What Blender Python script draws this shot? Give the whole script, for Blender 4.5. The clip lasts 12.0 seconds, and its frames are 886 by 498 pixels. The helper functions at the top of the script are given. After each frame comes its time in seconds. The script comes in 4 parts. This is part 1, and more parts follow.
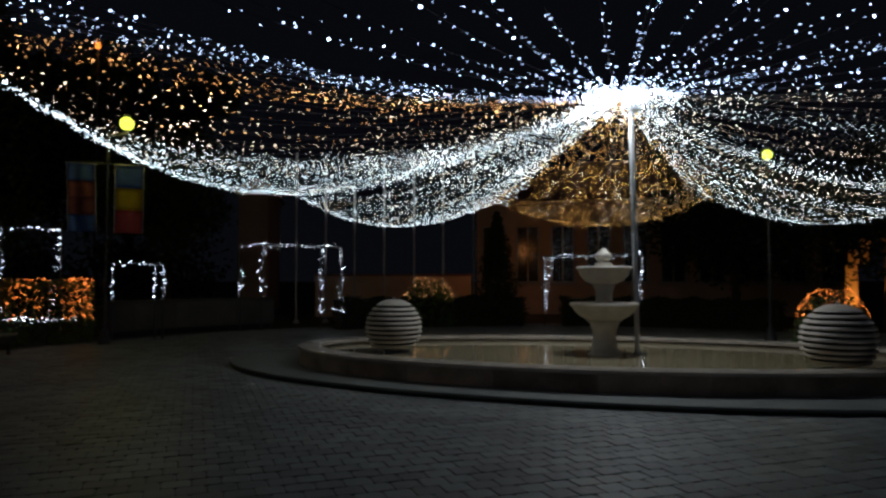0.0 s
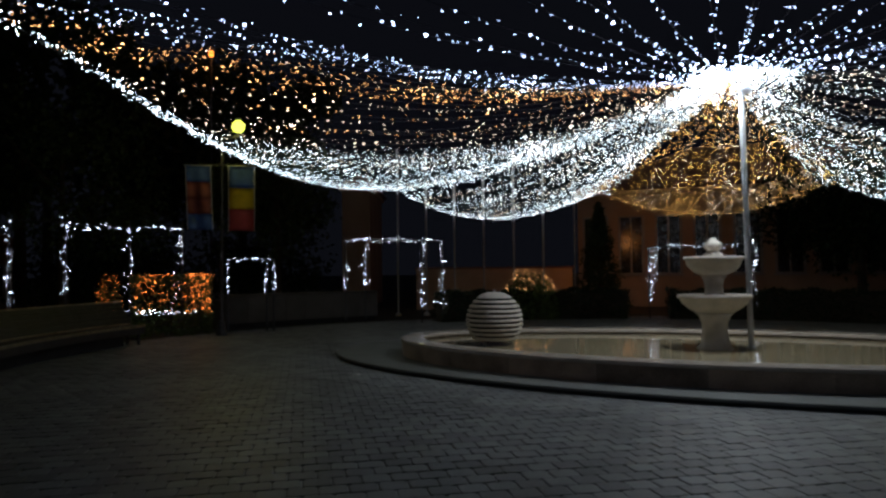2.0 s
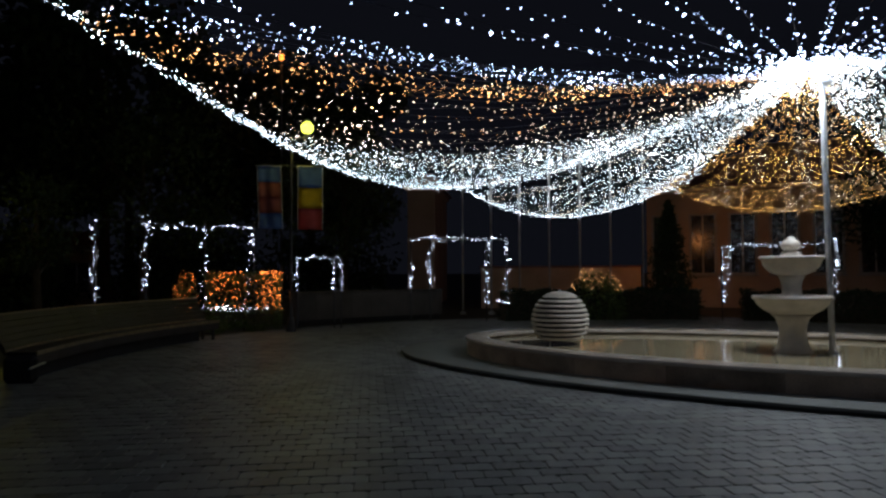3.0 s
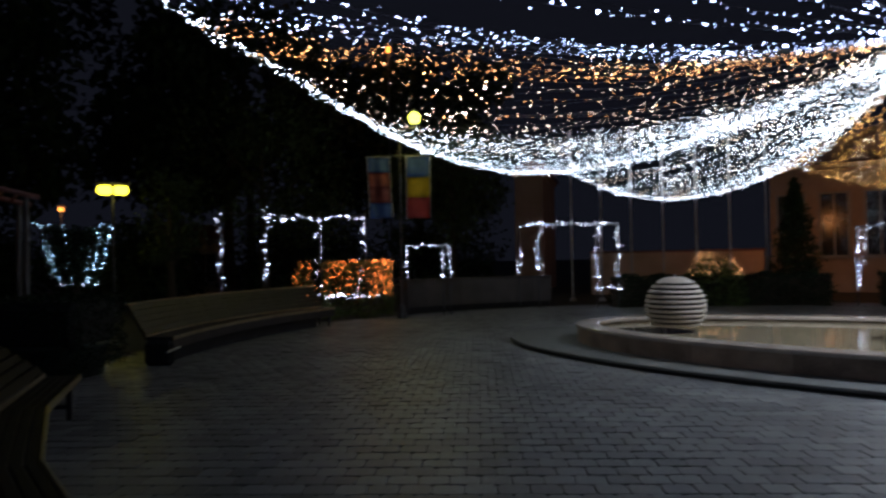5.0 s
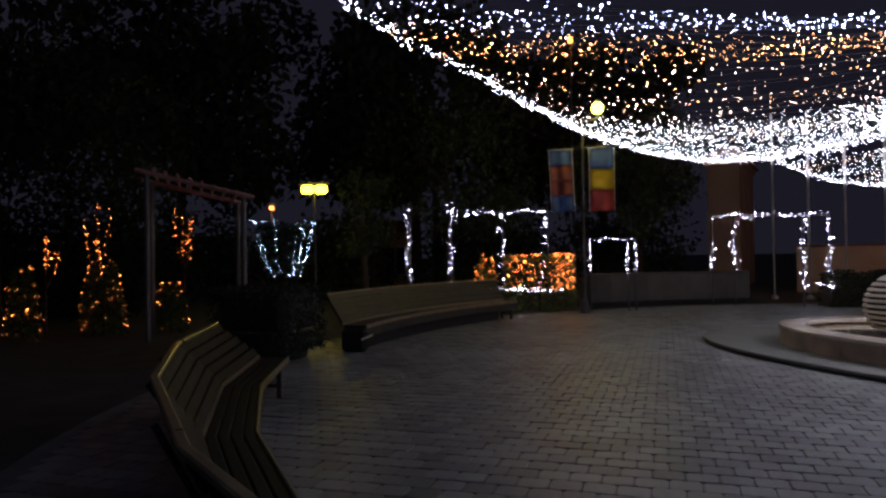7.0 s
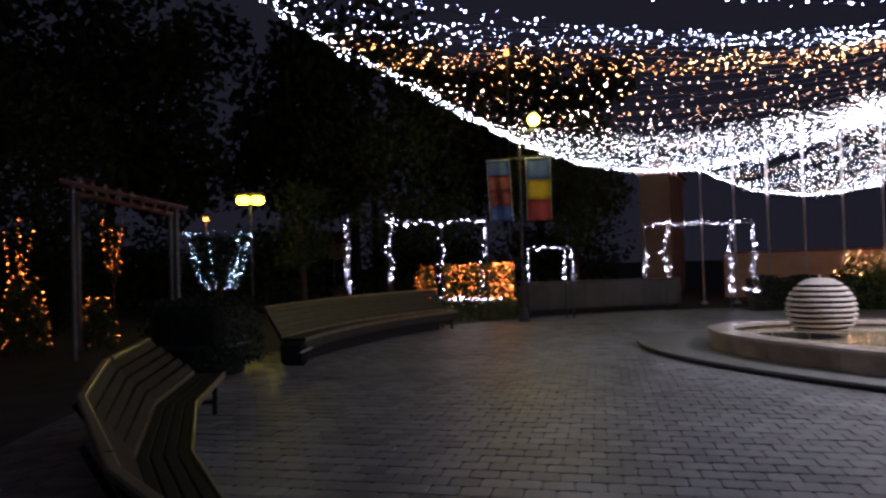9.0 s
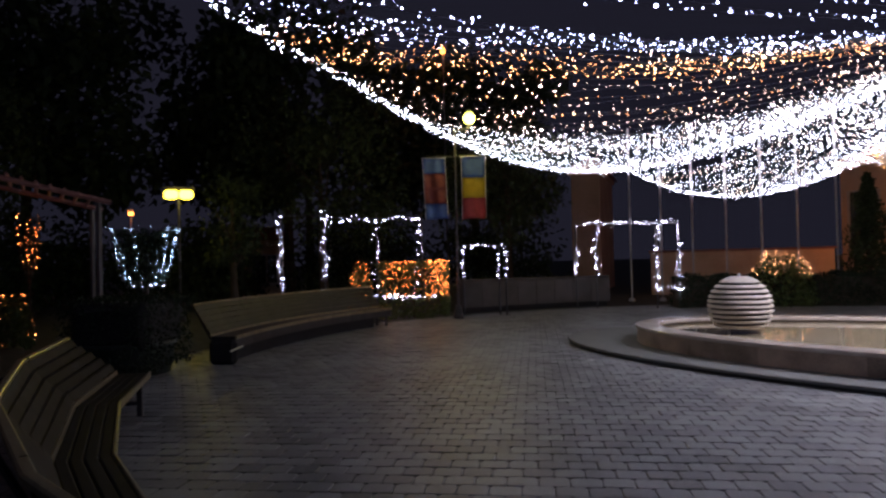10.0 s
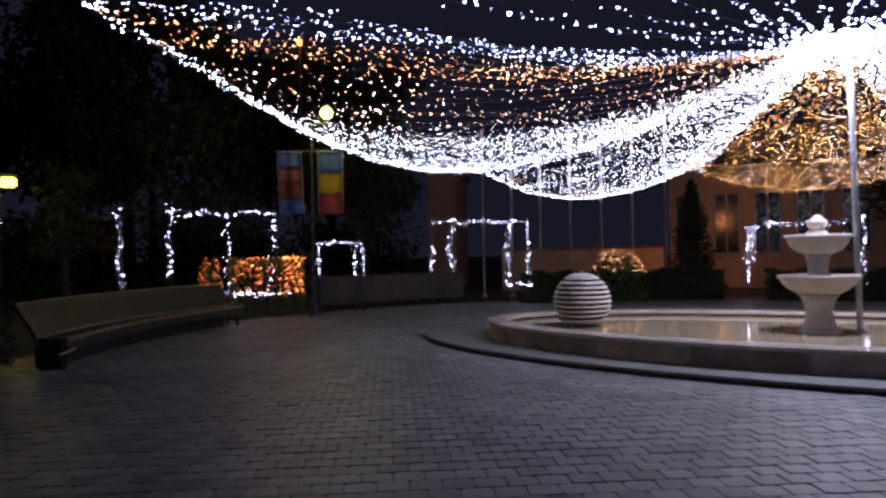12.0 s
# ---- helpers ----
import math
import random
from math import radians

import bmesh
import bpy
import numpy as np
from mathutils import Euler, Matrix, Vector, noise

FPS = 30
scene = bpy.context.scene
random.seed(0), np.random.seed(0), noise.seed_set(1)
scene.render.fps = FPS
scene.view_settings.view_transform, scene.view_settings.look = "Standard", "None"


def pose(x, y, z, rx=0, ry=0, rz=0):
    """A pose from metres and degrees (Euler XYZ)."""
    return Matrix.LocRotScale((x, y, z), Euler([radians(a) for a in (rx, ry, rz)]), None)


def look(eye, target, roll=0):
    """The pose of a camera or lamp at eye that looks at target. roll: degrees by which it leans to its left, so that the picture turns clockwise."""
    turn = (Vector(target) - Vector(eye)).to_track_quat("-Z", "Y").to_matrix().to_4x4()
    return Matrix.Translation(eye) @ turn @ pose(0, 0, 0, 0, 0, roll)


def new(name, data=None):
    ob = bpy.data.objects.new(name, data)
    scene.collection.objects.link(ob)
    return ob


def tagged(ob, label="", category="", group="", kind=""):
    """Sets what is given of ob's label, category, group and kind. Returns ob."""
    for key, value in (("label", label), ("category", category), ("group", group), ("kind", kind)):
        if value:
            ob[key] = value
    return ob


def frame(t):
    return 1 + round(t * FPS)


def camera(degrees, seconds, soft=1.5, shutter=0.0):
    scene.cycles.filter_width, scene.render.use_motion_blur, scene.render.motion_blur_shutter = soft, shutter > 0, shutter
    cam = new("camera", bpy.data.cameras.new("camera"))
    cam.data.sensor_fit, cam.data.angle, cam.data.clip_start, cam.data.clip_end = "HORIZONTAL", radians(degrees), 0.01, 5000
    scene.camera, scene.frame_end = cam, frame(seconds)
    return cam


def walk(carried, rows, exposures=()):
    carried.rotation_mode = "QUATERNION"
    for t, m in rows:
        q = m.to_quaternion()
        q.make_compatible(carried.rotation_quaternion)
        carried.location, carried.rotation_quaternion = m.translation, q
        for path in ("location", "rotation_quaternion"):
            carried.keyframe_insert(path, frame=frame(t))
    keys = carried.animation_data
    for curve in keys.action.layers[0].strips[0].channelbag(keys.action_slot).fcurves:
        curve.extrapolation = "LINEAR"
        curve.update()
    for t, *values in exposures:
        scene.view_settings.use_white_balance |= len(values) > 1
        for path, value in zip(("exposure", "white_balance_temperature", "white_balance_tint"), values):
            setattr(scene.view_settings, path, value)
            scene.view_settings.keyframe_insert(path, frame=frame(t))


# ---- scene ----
cam = camera(65.5, 12.0, soft=2.5, shutter=0.5)
EYE = 1.6
# seconds, yaw, pitch, roll of a camera that turns on one spot
ROWS = [
    (0.0, 0.19, 2.47, -0.05),
    (0.5, 3.10, 2.53, -0.07),
    (1.0, 4.95, 2.54, -0.43),
    (1.5, 6.57, 2.13, -0.36),
    (2.0, 8.47, 1.91, -0.57),
    (2.5, 11.46, 2.02, -0.34),
    (3.0, 13.86, 1.84, -0.29),
    (5.0, 22.82, 0.85, -1.06),
    (5.5, 31.89, -0.54, -1.47),
    (6.0, 37.82, 0.04, -1.05),
    (6.5, 38.63, 0.64, -1.04),
    (7.0, 37.87, 0.60, -0.96),
    (9.0, 32.85, 1.34, -1.65),
    (9.5, 29.38, 1.26, -1.64),
    (10.0, 27.46, 0.98, -1.37),
    (10.5, 25.34, 0.73, -1.12),
    (11.0, 22.09, 0.37, -1.09),
    (11.5, 19.13, 0.53, -1.37),
    (12.0, 15.60, 0.47, -1.02),
]
EXPOSURES = [(0.0, -0.35, 6500, 2), (1.5, 0.0, 6450, 3), (3.0, 0.35, 6300, 5), (5.0, 0.85, 6050, 10), (5.5, 1.7, 6200, 18), (7.0, 1.65, 6500, 26), (9.5, 1.9, 6400, 28), (10.5, 1.82, 6350, 29), (11.3, 1.95, 6200, 31), (12.0, 1.5, 5950, 34)]
walk(cam, [(t, pose(0, 0, EYE, 90 + p, 0, y) @ pose(0, 0, 0, 0, 0, r)) for t, y, p, r in ROWS], EXPOSURES)

# ---------------------------------------------------------------- world and large lights
world = bpy.data.worlds.new("night_sky")
world.use_nodes = True
scene.world = world
bg = world.node_tree.nodes["Background"]
bg.inputs["Color"].default_value = (0.15, 0.16, 0.25, 1)
bg.inputs["Strength"].default_value = 0.020

CX, CY = 2.72, 12.0          # centre of the fountain and of the ring of benches


# ---------------------------------------------------------------- materials
def mat(name, base, rough=0.7, metal=0.0, scale=6.0, vary=0.25, bump=0.2, fine=60.0, island=False, spec=0.5, dark=None):
    m = bpy.data.materials.new(name)
    m.use_nodes = True
    nt = m.node_tree
    b = nt.nodes["Principled BSDF"]
    co = nt.nodes.new("ShaderNodeTexCoord")
    n1, n2 = nt.nodes.new("ShaderNodeTexNoise"), nt.nodes.new("ShaderNodeTexNoise")
    n1.inputs["Scale"].default_value, n2.inputs["Scale"].default_value = scale, fine
    n1.inputs["Detail"].default_value, n2.inputs["Detail"].default_value = 6, 4
    geo = nt.nodes.new("ShaderNodeNewGeometry")
    for n in (n1, n2):
        nt.links.new(geo.outputs["Position"], n.inputs["Vector"])
    ramp = nt.nodes.new("ShaderNodeValToRGB")
    lo = dark or tuple(c * (1 - vary) for c in base)
    hi = tuple(min(1, c * (1 + vary)) for c in base)
    ramp.color_ramp.elements[0].color, ramp.color_ramp.elements[1].color = (*lo, 1), (*hi, 1)
    ramp.color_ramp.elements[0].position, ramp.color_ramp.elements[1].position = 0.32, 0.68
    mix = nt.nodes.new("ShaderNodeMath")
    mix.operation = "MULTIPLY_ADD"
    mix.inputs[1].default_value, mix.inputs[2].default_value = 0.35, 0.0
    nt.links.new(n2.outputs["Fac"], mix.inputs[0])
    add = nt.nodes.new("ShaderNodeMath")
    add.operation = "MULTIPLY_ADD"
    add.inputs[1].default_value = 0.65
    nt.links.new(n1.outputs["Fac"], add.inputs[0])
    nt.links.new(mix.outputs[0], add.inputs[2])
    fac = add.outputs[0]
    if island:
        info = nt.nodes.new("ShaderNodeObjectInfo")
        s = nt.nodes.new("ShaderNodeMath")
        s.operation = "ADD"
        nt.links.new(info.outputs["Random"], s.inputs[0])
        nt.links.new(geo.outputs["Random Per Island"], s.inputs[1])
        fr = nt.nodes.new("ShaderNodeMath")
        fr.operation = "FRACT"
        nt.links.new(s.outputs[0], fr.inputs[0])
        c = nt.nodes.new("ShaderNodeMath")
        c.operation = "MULTIPLY_ADD"
        c.inputs[1].default_value, c.inputs[2].default_value = 0.22, -0.11
        nt.links.new(fr.outputs[0], c.inputs[0])
        a2 = nt.nodes.new("ShaderNodeMath")
        nt.links.new(fac, a2.inputs[0])
        nt.links.new(c.outputs[0], a2.inputs[1])
        fac = a2.outputs[0]
    nt.links.new(fac, ramp.inputs["Fac"])
    nt.links.new(ramp.outputs["Color"], b.inputs["Base Color"])
    rr = nt.nodes.new("ShaderNodeMapRange")
    rr.inputs["To Min"].default_value, rr.inputs["To Max"].default_value = max(0.02, rough - 0.12), min(1, rough + 0.12)
    nt.links.new(n1.outputs["Fac"], rr.inputs["Value"])
    nt.links.new(rr.outputs[0], b.inputs["Roughness"])
    b.inputs["Metallic"].default_value = metal
    b.inputs["Specular IOR Level"].default_value = spec
    if bump:
        bp = nt.nodes.new("ShaderNodeBump")
        bp.inputs["Strength"].default_value, bp.inputs["Distance"].default_value = bump, 0.01
        nt.links.new(n2.outputs["Fac"], bp.inputs["Height"])
        nt.links.new(bp.outputs["Normal"], b.inputs["Normal"])
    return m


def glow(name, colour, strength, uneven=False):
    """Light-giving surface; uneven: each bulb of a chain shines more or less brightly, and a little warmer or cooler."""
    m = bpy.data.materials.new(name)
    m.use_nodes = True
    nt = m.node_tree
    nt.nodes.remove(nt.nodes["Principled BSDF"])
    e = nt.nodes.new("ShaderNodeEmission")
    e.inputs["Color"].default_value = (*colour, 1)
    e.inputs["Strength"].default_value = strength
    if uneven:
        geo = nt.nodes.new("ShaderNodeNewGeometry")
        p = nt.nodes.new("ShaderNodeMath")
        p.operation = "POWER"
        p.inputs[1].default_value = 3.0
        nt.links.new(geo.outputs["Random Per Island"], p.inputs[0])
        k = nt.nodes.new("ShaderNodeMath")
        k.operation = "MULTIPLY_ADD"
        k.inputs[1].default_value, k.inputs[2].default_value = strength * 3.0, strength * 0.3
        nt.links.new(p.outputs[0], k.inputs[0])
        nt.links.new(k.outputs[0], e.inputs["Strength"])
    nt.links.new(e.outputs[0], nt.nodes["Material Output"].inputs["Surface"])
    return m


M_SOIL = mat("soil", (0.045, 0.045, 0.035), 0.95, scale=2.0, vary=0.5, bump=0.6)
M_JOINT = mat("paving_joint", (0.15, 0.15, 0.145), 0.95, scale=3.0, vary=0.4)
M_PAVER = mat("concrete_paver", (0.185, 0.19, 0.182), 0.42, scale=0.55, vary=0.55, bump=0.35, fine=90, island=True)
M_STONE = mat("pale_limestone", (0.60, 0.54, 0.46), 0.55, scale=5.0, vary=0.18, bump=0.25)
M_RIM = mat("polished_marble_rim", (0.58, 0.50, 0.41), 0.16, scale=4.0, vary=0.2, bump=0.03)
M_WALLST = mat("travertine_cladding", (0.42, 0.31, 0.22), 0.5, scale=2.2, vary=0.5, bump=0.15, island=True)
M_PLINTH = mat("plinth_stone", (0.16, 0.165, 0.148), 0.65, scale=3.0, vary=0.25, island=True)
# Near black as shade, for the plinth riser and the gaps in the balls.
M_STONE_SHADE = mat("shade_coloured_stone", (0.02, 0.02, 0.019), 0.8, scale=4.0, vary=0.3)
M_STEEL = mat("galvanised_steel", (0.55, 0.56, 0.58), 0.42, 0.85, scale=8.0, vary=0.15, bump=0.05)
M_DARKSTEEL = mat("dark_painted_steel", (0.05, 0.05, 0.055), 0.5, 0.3, scale=8.0, vary=0.3, bump=0.05)
M_POSTGREY = mat("grey_painted_post", (0.13, 0.13, 0.14), 0.6, scale=8.0, vary=0.2, bump=0.05)
M_POLE = mat("dull_white_pole_paint", (0.30, 0.30, 0.31), 0.6, scale=8.0, vary=0.2, bump=0.05)
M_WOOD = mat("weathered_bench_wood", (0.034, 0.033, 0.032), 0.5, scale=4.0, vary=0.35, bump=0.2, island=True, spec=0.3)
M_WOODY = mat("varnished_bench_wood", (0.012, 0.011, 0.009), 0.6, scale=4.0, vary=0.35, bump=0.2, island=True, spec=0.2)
# Paler than the slats: glints along the bench edges, put into the colour.
M_GLINT_RAIL = mat("varnished_glint_rail", (0.20, 0.165, 0.09), 0.32, scale=7.0, vary=0.5, bump=0.1)
# Near black: shade under the bench seats, and other dark blocks.
M_DARK_SHADE = mat("dark_and_shade_concrete", (0.02, 0.02, 0.02), 0.9, scale=4.0, vary=0.3, bump=0.3)
M_BEDWALL = mat("bed_wall_concrete", (0.07, 0.062, 0.058), 0.85, scale=2.0, vary=0.3, bump=0.3, island=True)
M_LEAF = mat("dark_foliage", (0.035, 0.052, 0.022), 0.55, scale=1.5, vary=0.5, bump=0.0, island=True, spec=0.2)
M_DEEP = mat("yew_foliage", (0.018, 0.03, 0.016), 0.6, scale=1.5, vary=0.5, bump=0.0, island=True, spec=0.15)
M_LEAFY = mat("green_foliage", (0.07, 0.10, 0.03), 0.5, scale=1.5, vary=0.4, bump=0.0, island=True, spec=0.25)
M_BARK = mat("tree_bark", (0.06, 0.047, 0.036), 0.9, scale=9.0, vary=0.4, bump=0.8, fine=30, spec=0.2)
M_WIRE = mat("black_cable", (0.008, 0.008, 0.008), 0.6, bump=0.0)
M_PLASTER = mat("ochre_plaster", (0.42, 0.30, 0.22), 0.85, scale=0.8, vary=0.25, bump=0.3, fine=25)
M_ROOF = mat("roof_tile", (0.16, 0.07, 0.05), 0.8, scale=2.0, vary=0.35, bump=0.4, island=True)
M_FRAME = mat("window_frame_paint", (0.30, 0.28, 0.26), 0.5, vary=0.15, bump=0.05)
M_PANE = mat("dark_window_glass", (0.012, 0.013, 0.016), 0.22, bump=0.0, vary=0.1)
M_REDWOOD = mat("red_stained_timber", (0.50, 0.26, 0.23), 0.6, scale=5.0, vary=0.3, bump=0.3)
M_HEM = mat("white_flag_hem", (0.75, 0.74, 0.72), 0.8, vary=0.1, bump=0.0)
M_BLUE = mat("blue_flag_cloth", (0.12, 0.22, 0.52), 0.8, scale=5.0, vary=0.15, bump=0.1, fine=200)
M_YELLOW = mat("yellow_flag_cloth", (0.72, 0.52, 0.03), 0.8, scale=5.0, vary=0.12, bump=0.1, fine=200)
M_RED = mat("red_flag_cloth", (0.66, 0.13, 0.12), 0.8, scale=5.0, vary=0.15, bump=0.1, fine=200)
M_DULLRED = mat("faded_red_cloth", (0.42, 0.13, 0.10), 0.8, scale=3.0, vary=0.3, bump=0.1, fine=200)
M_PAPER = mat("white_paper", (0.8, 0.8, 0.78), 0.8, vary=0.05, bump=0.0)
M_POT = mat("dark_green_tub", (0.025, 0.035, 0.028), 0.45, scale=4.0, vary=0.3, bump=0.1)

G_WHITE = glow("cool_white_led", (0.74, 0.87, 1.0), 11.5, True)
G_FRAME = glow("frame_white_led", (0.74, 0.80, 1.0), 8.5, True)
G_BLUISH = glow("ice_blue_led", (0.48, 0.78, 1.0), 5.0, True)
G_SKY = glow("bluish_white_led", (0.50, 0.62, 1.0), 15.0, True)
G_SOFT = glow("soft_white_led", (1.0, 0.76, 0.56), 6.8, True)
G_GOLD = glow("golden_led", (1.0, 0.50, 0.13), 6.4, True)
G_AMBER = glow("amber_led", (1.0, 0.46, 0.17), 6.4, True)
G_ORANGE = glow("orange_led", (1.0, 0.25, 0.05), 3.4, True)
G_SODIUM = glow("yellow_green_lamp_lens", (1.0, 0.84, 0.03), 4.0)
G_LAMPW = glow("pale_lamp_lens", (0.90, 1.0, 0.10), 2.6)
G_STREET = glow("sodium_lamp_lens", (1.0, 0.27, 0.04), 2.6)


# ---------------------------------------------------------------- mesh helpers
def link(name, bm, material, smooth=False):
    me = bpy.data.meshes.new(name)
    if smooth:
        for f in bm.faces:
            f.smooth = True
    bm.to_mesh(me)
    bm.free()
    me.materials.append(material)
    return new(name, me)


def part(name, bm, material, parent, label="", smooth=False):
    ob = link(name, bm, material, smooth)
    ob.parent = parent
    if label:
        tagged(ob, label=label)
    return ob


def thing(name, at, label, category, group="", turn=0.0, kind=""):
    e = new(name)
    e.matrix_basis = pose(*at, 0, 0, turn)
    return tagged(e, label=label, category=category, group=group, kind=kind)


def box(bm, x0, y0, z0, x1, y1, z1, bevel=0.0, m=None):
    r = bmesh.ops.create_cube(bm, size=1)
    vs = r["verts"]
    for v in vs:
        v.co = Vector((x0 + (v.co.x + .5) * (x1 - x0), y0 + (v.co.y + .5) * (y1 - y0), z0 + (v.co.z + .5) * (z1 - z0)))
    if bevel:
        es = list({e for v in vs for e in v.link_edges})
        vs = bmesh.ops.bevel(bm, geom=es, offset=bevel, segments=1, affect="EDGES")["verts"]
    if m is not None:
        for v in {v for v in vs if v.is_valid}:
            v.co = m @ v.co
    return bm


def new_box(*a, bevel=0.0):
    return box(bmesh.new(), *a, bevel=bevel)


def tube(bm, pts, radius, sides=8, cap=True, taper=None):
    rings = []
    n = len(pts)
    for i, p in enumerate(pts):
        d = (Vector(pts[min(i + 1, n - 1)]) - Vector(pts[max(i - 1, 0)])).normalized()
        a = d.cross(Vector((0, 0, 1)) if abs(d.z) < 0.9 else Vector((1, 0, 0))).normalized()
        b = d.cross(a)
        r = radius if taper is None else radius + (taper - radius) * i / (n - 1)
        rings.append([bm.verts.new(Vector(p) + a * r * math.cos(2 * math.pi * k / sides) + b * r * math.sin(2 * math.pi * k / sides)) for k in range(sides)])
    for r0, r1 in zip(rings, rings[1:]):
        for k in range(sides):
            bm.faces.new((r0[k], r0[(k + 1) % sides], r1[(k + 1) % sides], r1[k]))
    if cap:
        bm.faces.new(rings[0][::-1])
        bm.faces.new(rings[-1])
    return bm


def lathe(profile, sides=32):
    """A turned body: profile of (radius, height) from bottom to top."""
    bm = bmesh.new()
    rings = []
    for r, z in profile:
        rings.append([bm.verts.new((r * math.cos(2 * math.pi * k / sides), r * math.sin(2 * math.pi * k / sides), z)) for k in range(sides)])
    for r0, r1 in zip(rings, rings[1:]):
        for k in range(sides):
            bm.faces.new((r0[k], r0[(k + 1) % sides], r1[(k + 1) % sides], r1[k]))
    bm.faces.new(rings[0][::-1])
    bm.faces.new(rings[-1])
    return bm


def bulbs(points, radius, jitter=0.0, rng=None):
    """Small eight-sided bulbs, joined."""
    vs, fs = [], []
    for p in points:
        i = len(vs)
        r = radius * (0.62 + 0.7 * rng.random() ** 2.2 if rng else 1)
        if rng and rng.random() < 0.05:
            r = radius * rng.uniform(1.5, 2.0)
        x, y, z = p
        if rng and jitter:
            x, y, z = x + rng.gauss(0, jitter), y + rng.gauss(0, jitter), z + rng.gauss(0, jitter)
        vs += [(x + r, y, z), (x - r, y, z), (x, y + r, z), (x, y - r, z), (x, y, z + r), (x, y, z - r)]
        fs += [(i, i + 2, i + 4), (i + 2, i + 1, i + 4), (i + 1, i + 3, i + 4), (i + 3, i, i + 4), (i + 2, i, i + 5), (i + 1, i + 2, i + 5), (i + 3, i + 1, i + 5), (i, i + 3, i + 5)]
    me = bpy.data.meshes.new("bulbs")
    me.from_pydata(vs, [], fs)
    return me


def bulb_part(points, radius, material, parent, jitter=0.0, rng=None, label="", name="bulb_chain"):
    me = bulbs(points, radius, jitter, rng)
    me.materials.append(material)
    ob = new(name, me)
    ob.parent = parent
    return tagged(ob, label=label, kind="stuff")


def oval(a, b, n, turn):
    t = math.radians(turn)
    out = []
    for k in range(n):
        u = 2 * math.pi * k / n
        x, y = a * math.cos(u), b * math.sin(u)
        out.append((CX + x * math.cos(t) - y * math.sin(t), CY + x * math.sin(t) + y * math.cos(t)))
    return out


POOL = (5.57, 2.87, -14.0)       # half length, half width and turn of the pool's rim
PLINTH = (7.09, 3.54, -17.3)     # and of the plinth round it
RIM = 0.387


def oval_ring(shape, profile, n=96, i0=0, i1=None):
    """A band round an oval: profile of (outward offset, height), closed; from step i0 to i1 of n."""
    bm = bmesh.new()
    full = i1 is None
    a, b, turn = shape
    ways = [oval(a + o, b + o, n, turn) for o, z in profile]
    rings = [[bm.verts.new((*w[k % n], z)) for w, (o, z) in zip(ways, profile)] for k in (range(n) if full else range(i0, i1 + 1))]
    m = len(profile)
    pairs = list(zip(rings, rings[1:])) + ([(rings[-1], rings[0])] if full else [])
    for r0, r1 in pairs:
        for j in range(m):
            bm.faces.new((r0[j], r1[j], r1[(j + 1) % m], r0[(j + 1) % m]))
    if not full:
        bm.faces.new(rings[0])
        bm.faces.new(rings[-1][::-1])
    bmesh.ops.recalc_face_normals(bm, faces=bm.faces[:])
    return bm


# ---------------------------------------------------------------- ground
def ground():
    bm = bmesh.new()
    bmesh.ops.create_grid(bm, x_segments=40, y_segments=40, size=400)
    for v in bm.verts:
        v.co.z = -0.03
    tagged(link("ground", bm, M_SOIL), label="dark bare soil and lawn round the square at night", category="ground", kind="structure")
    bm = bmesh.new()
    bmesh.ops.create_circle(bm, cap_ends=True, radius=13.2, segments=96)
    for v in bm.verts:
        v.co += Vector((CX, CY, -0.012))
    return tagged(link("pavement", bm, M_JOINT), label="round square paved with grey concrete blocks with cut corners in running courses", category="pavement", kind="structure")


pavement = ground()


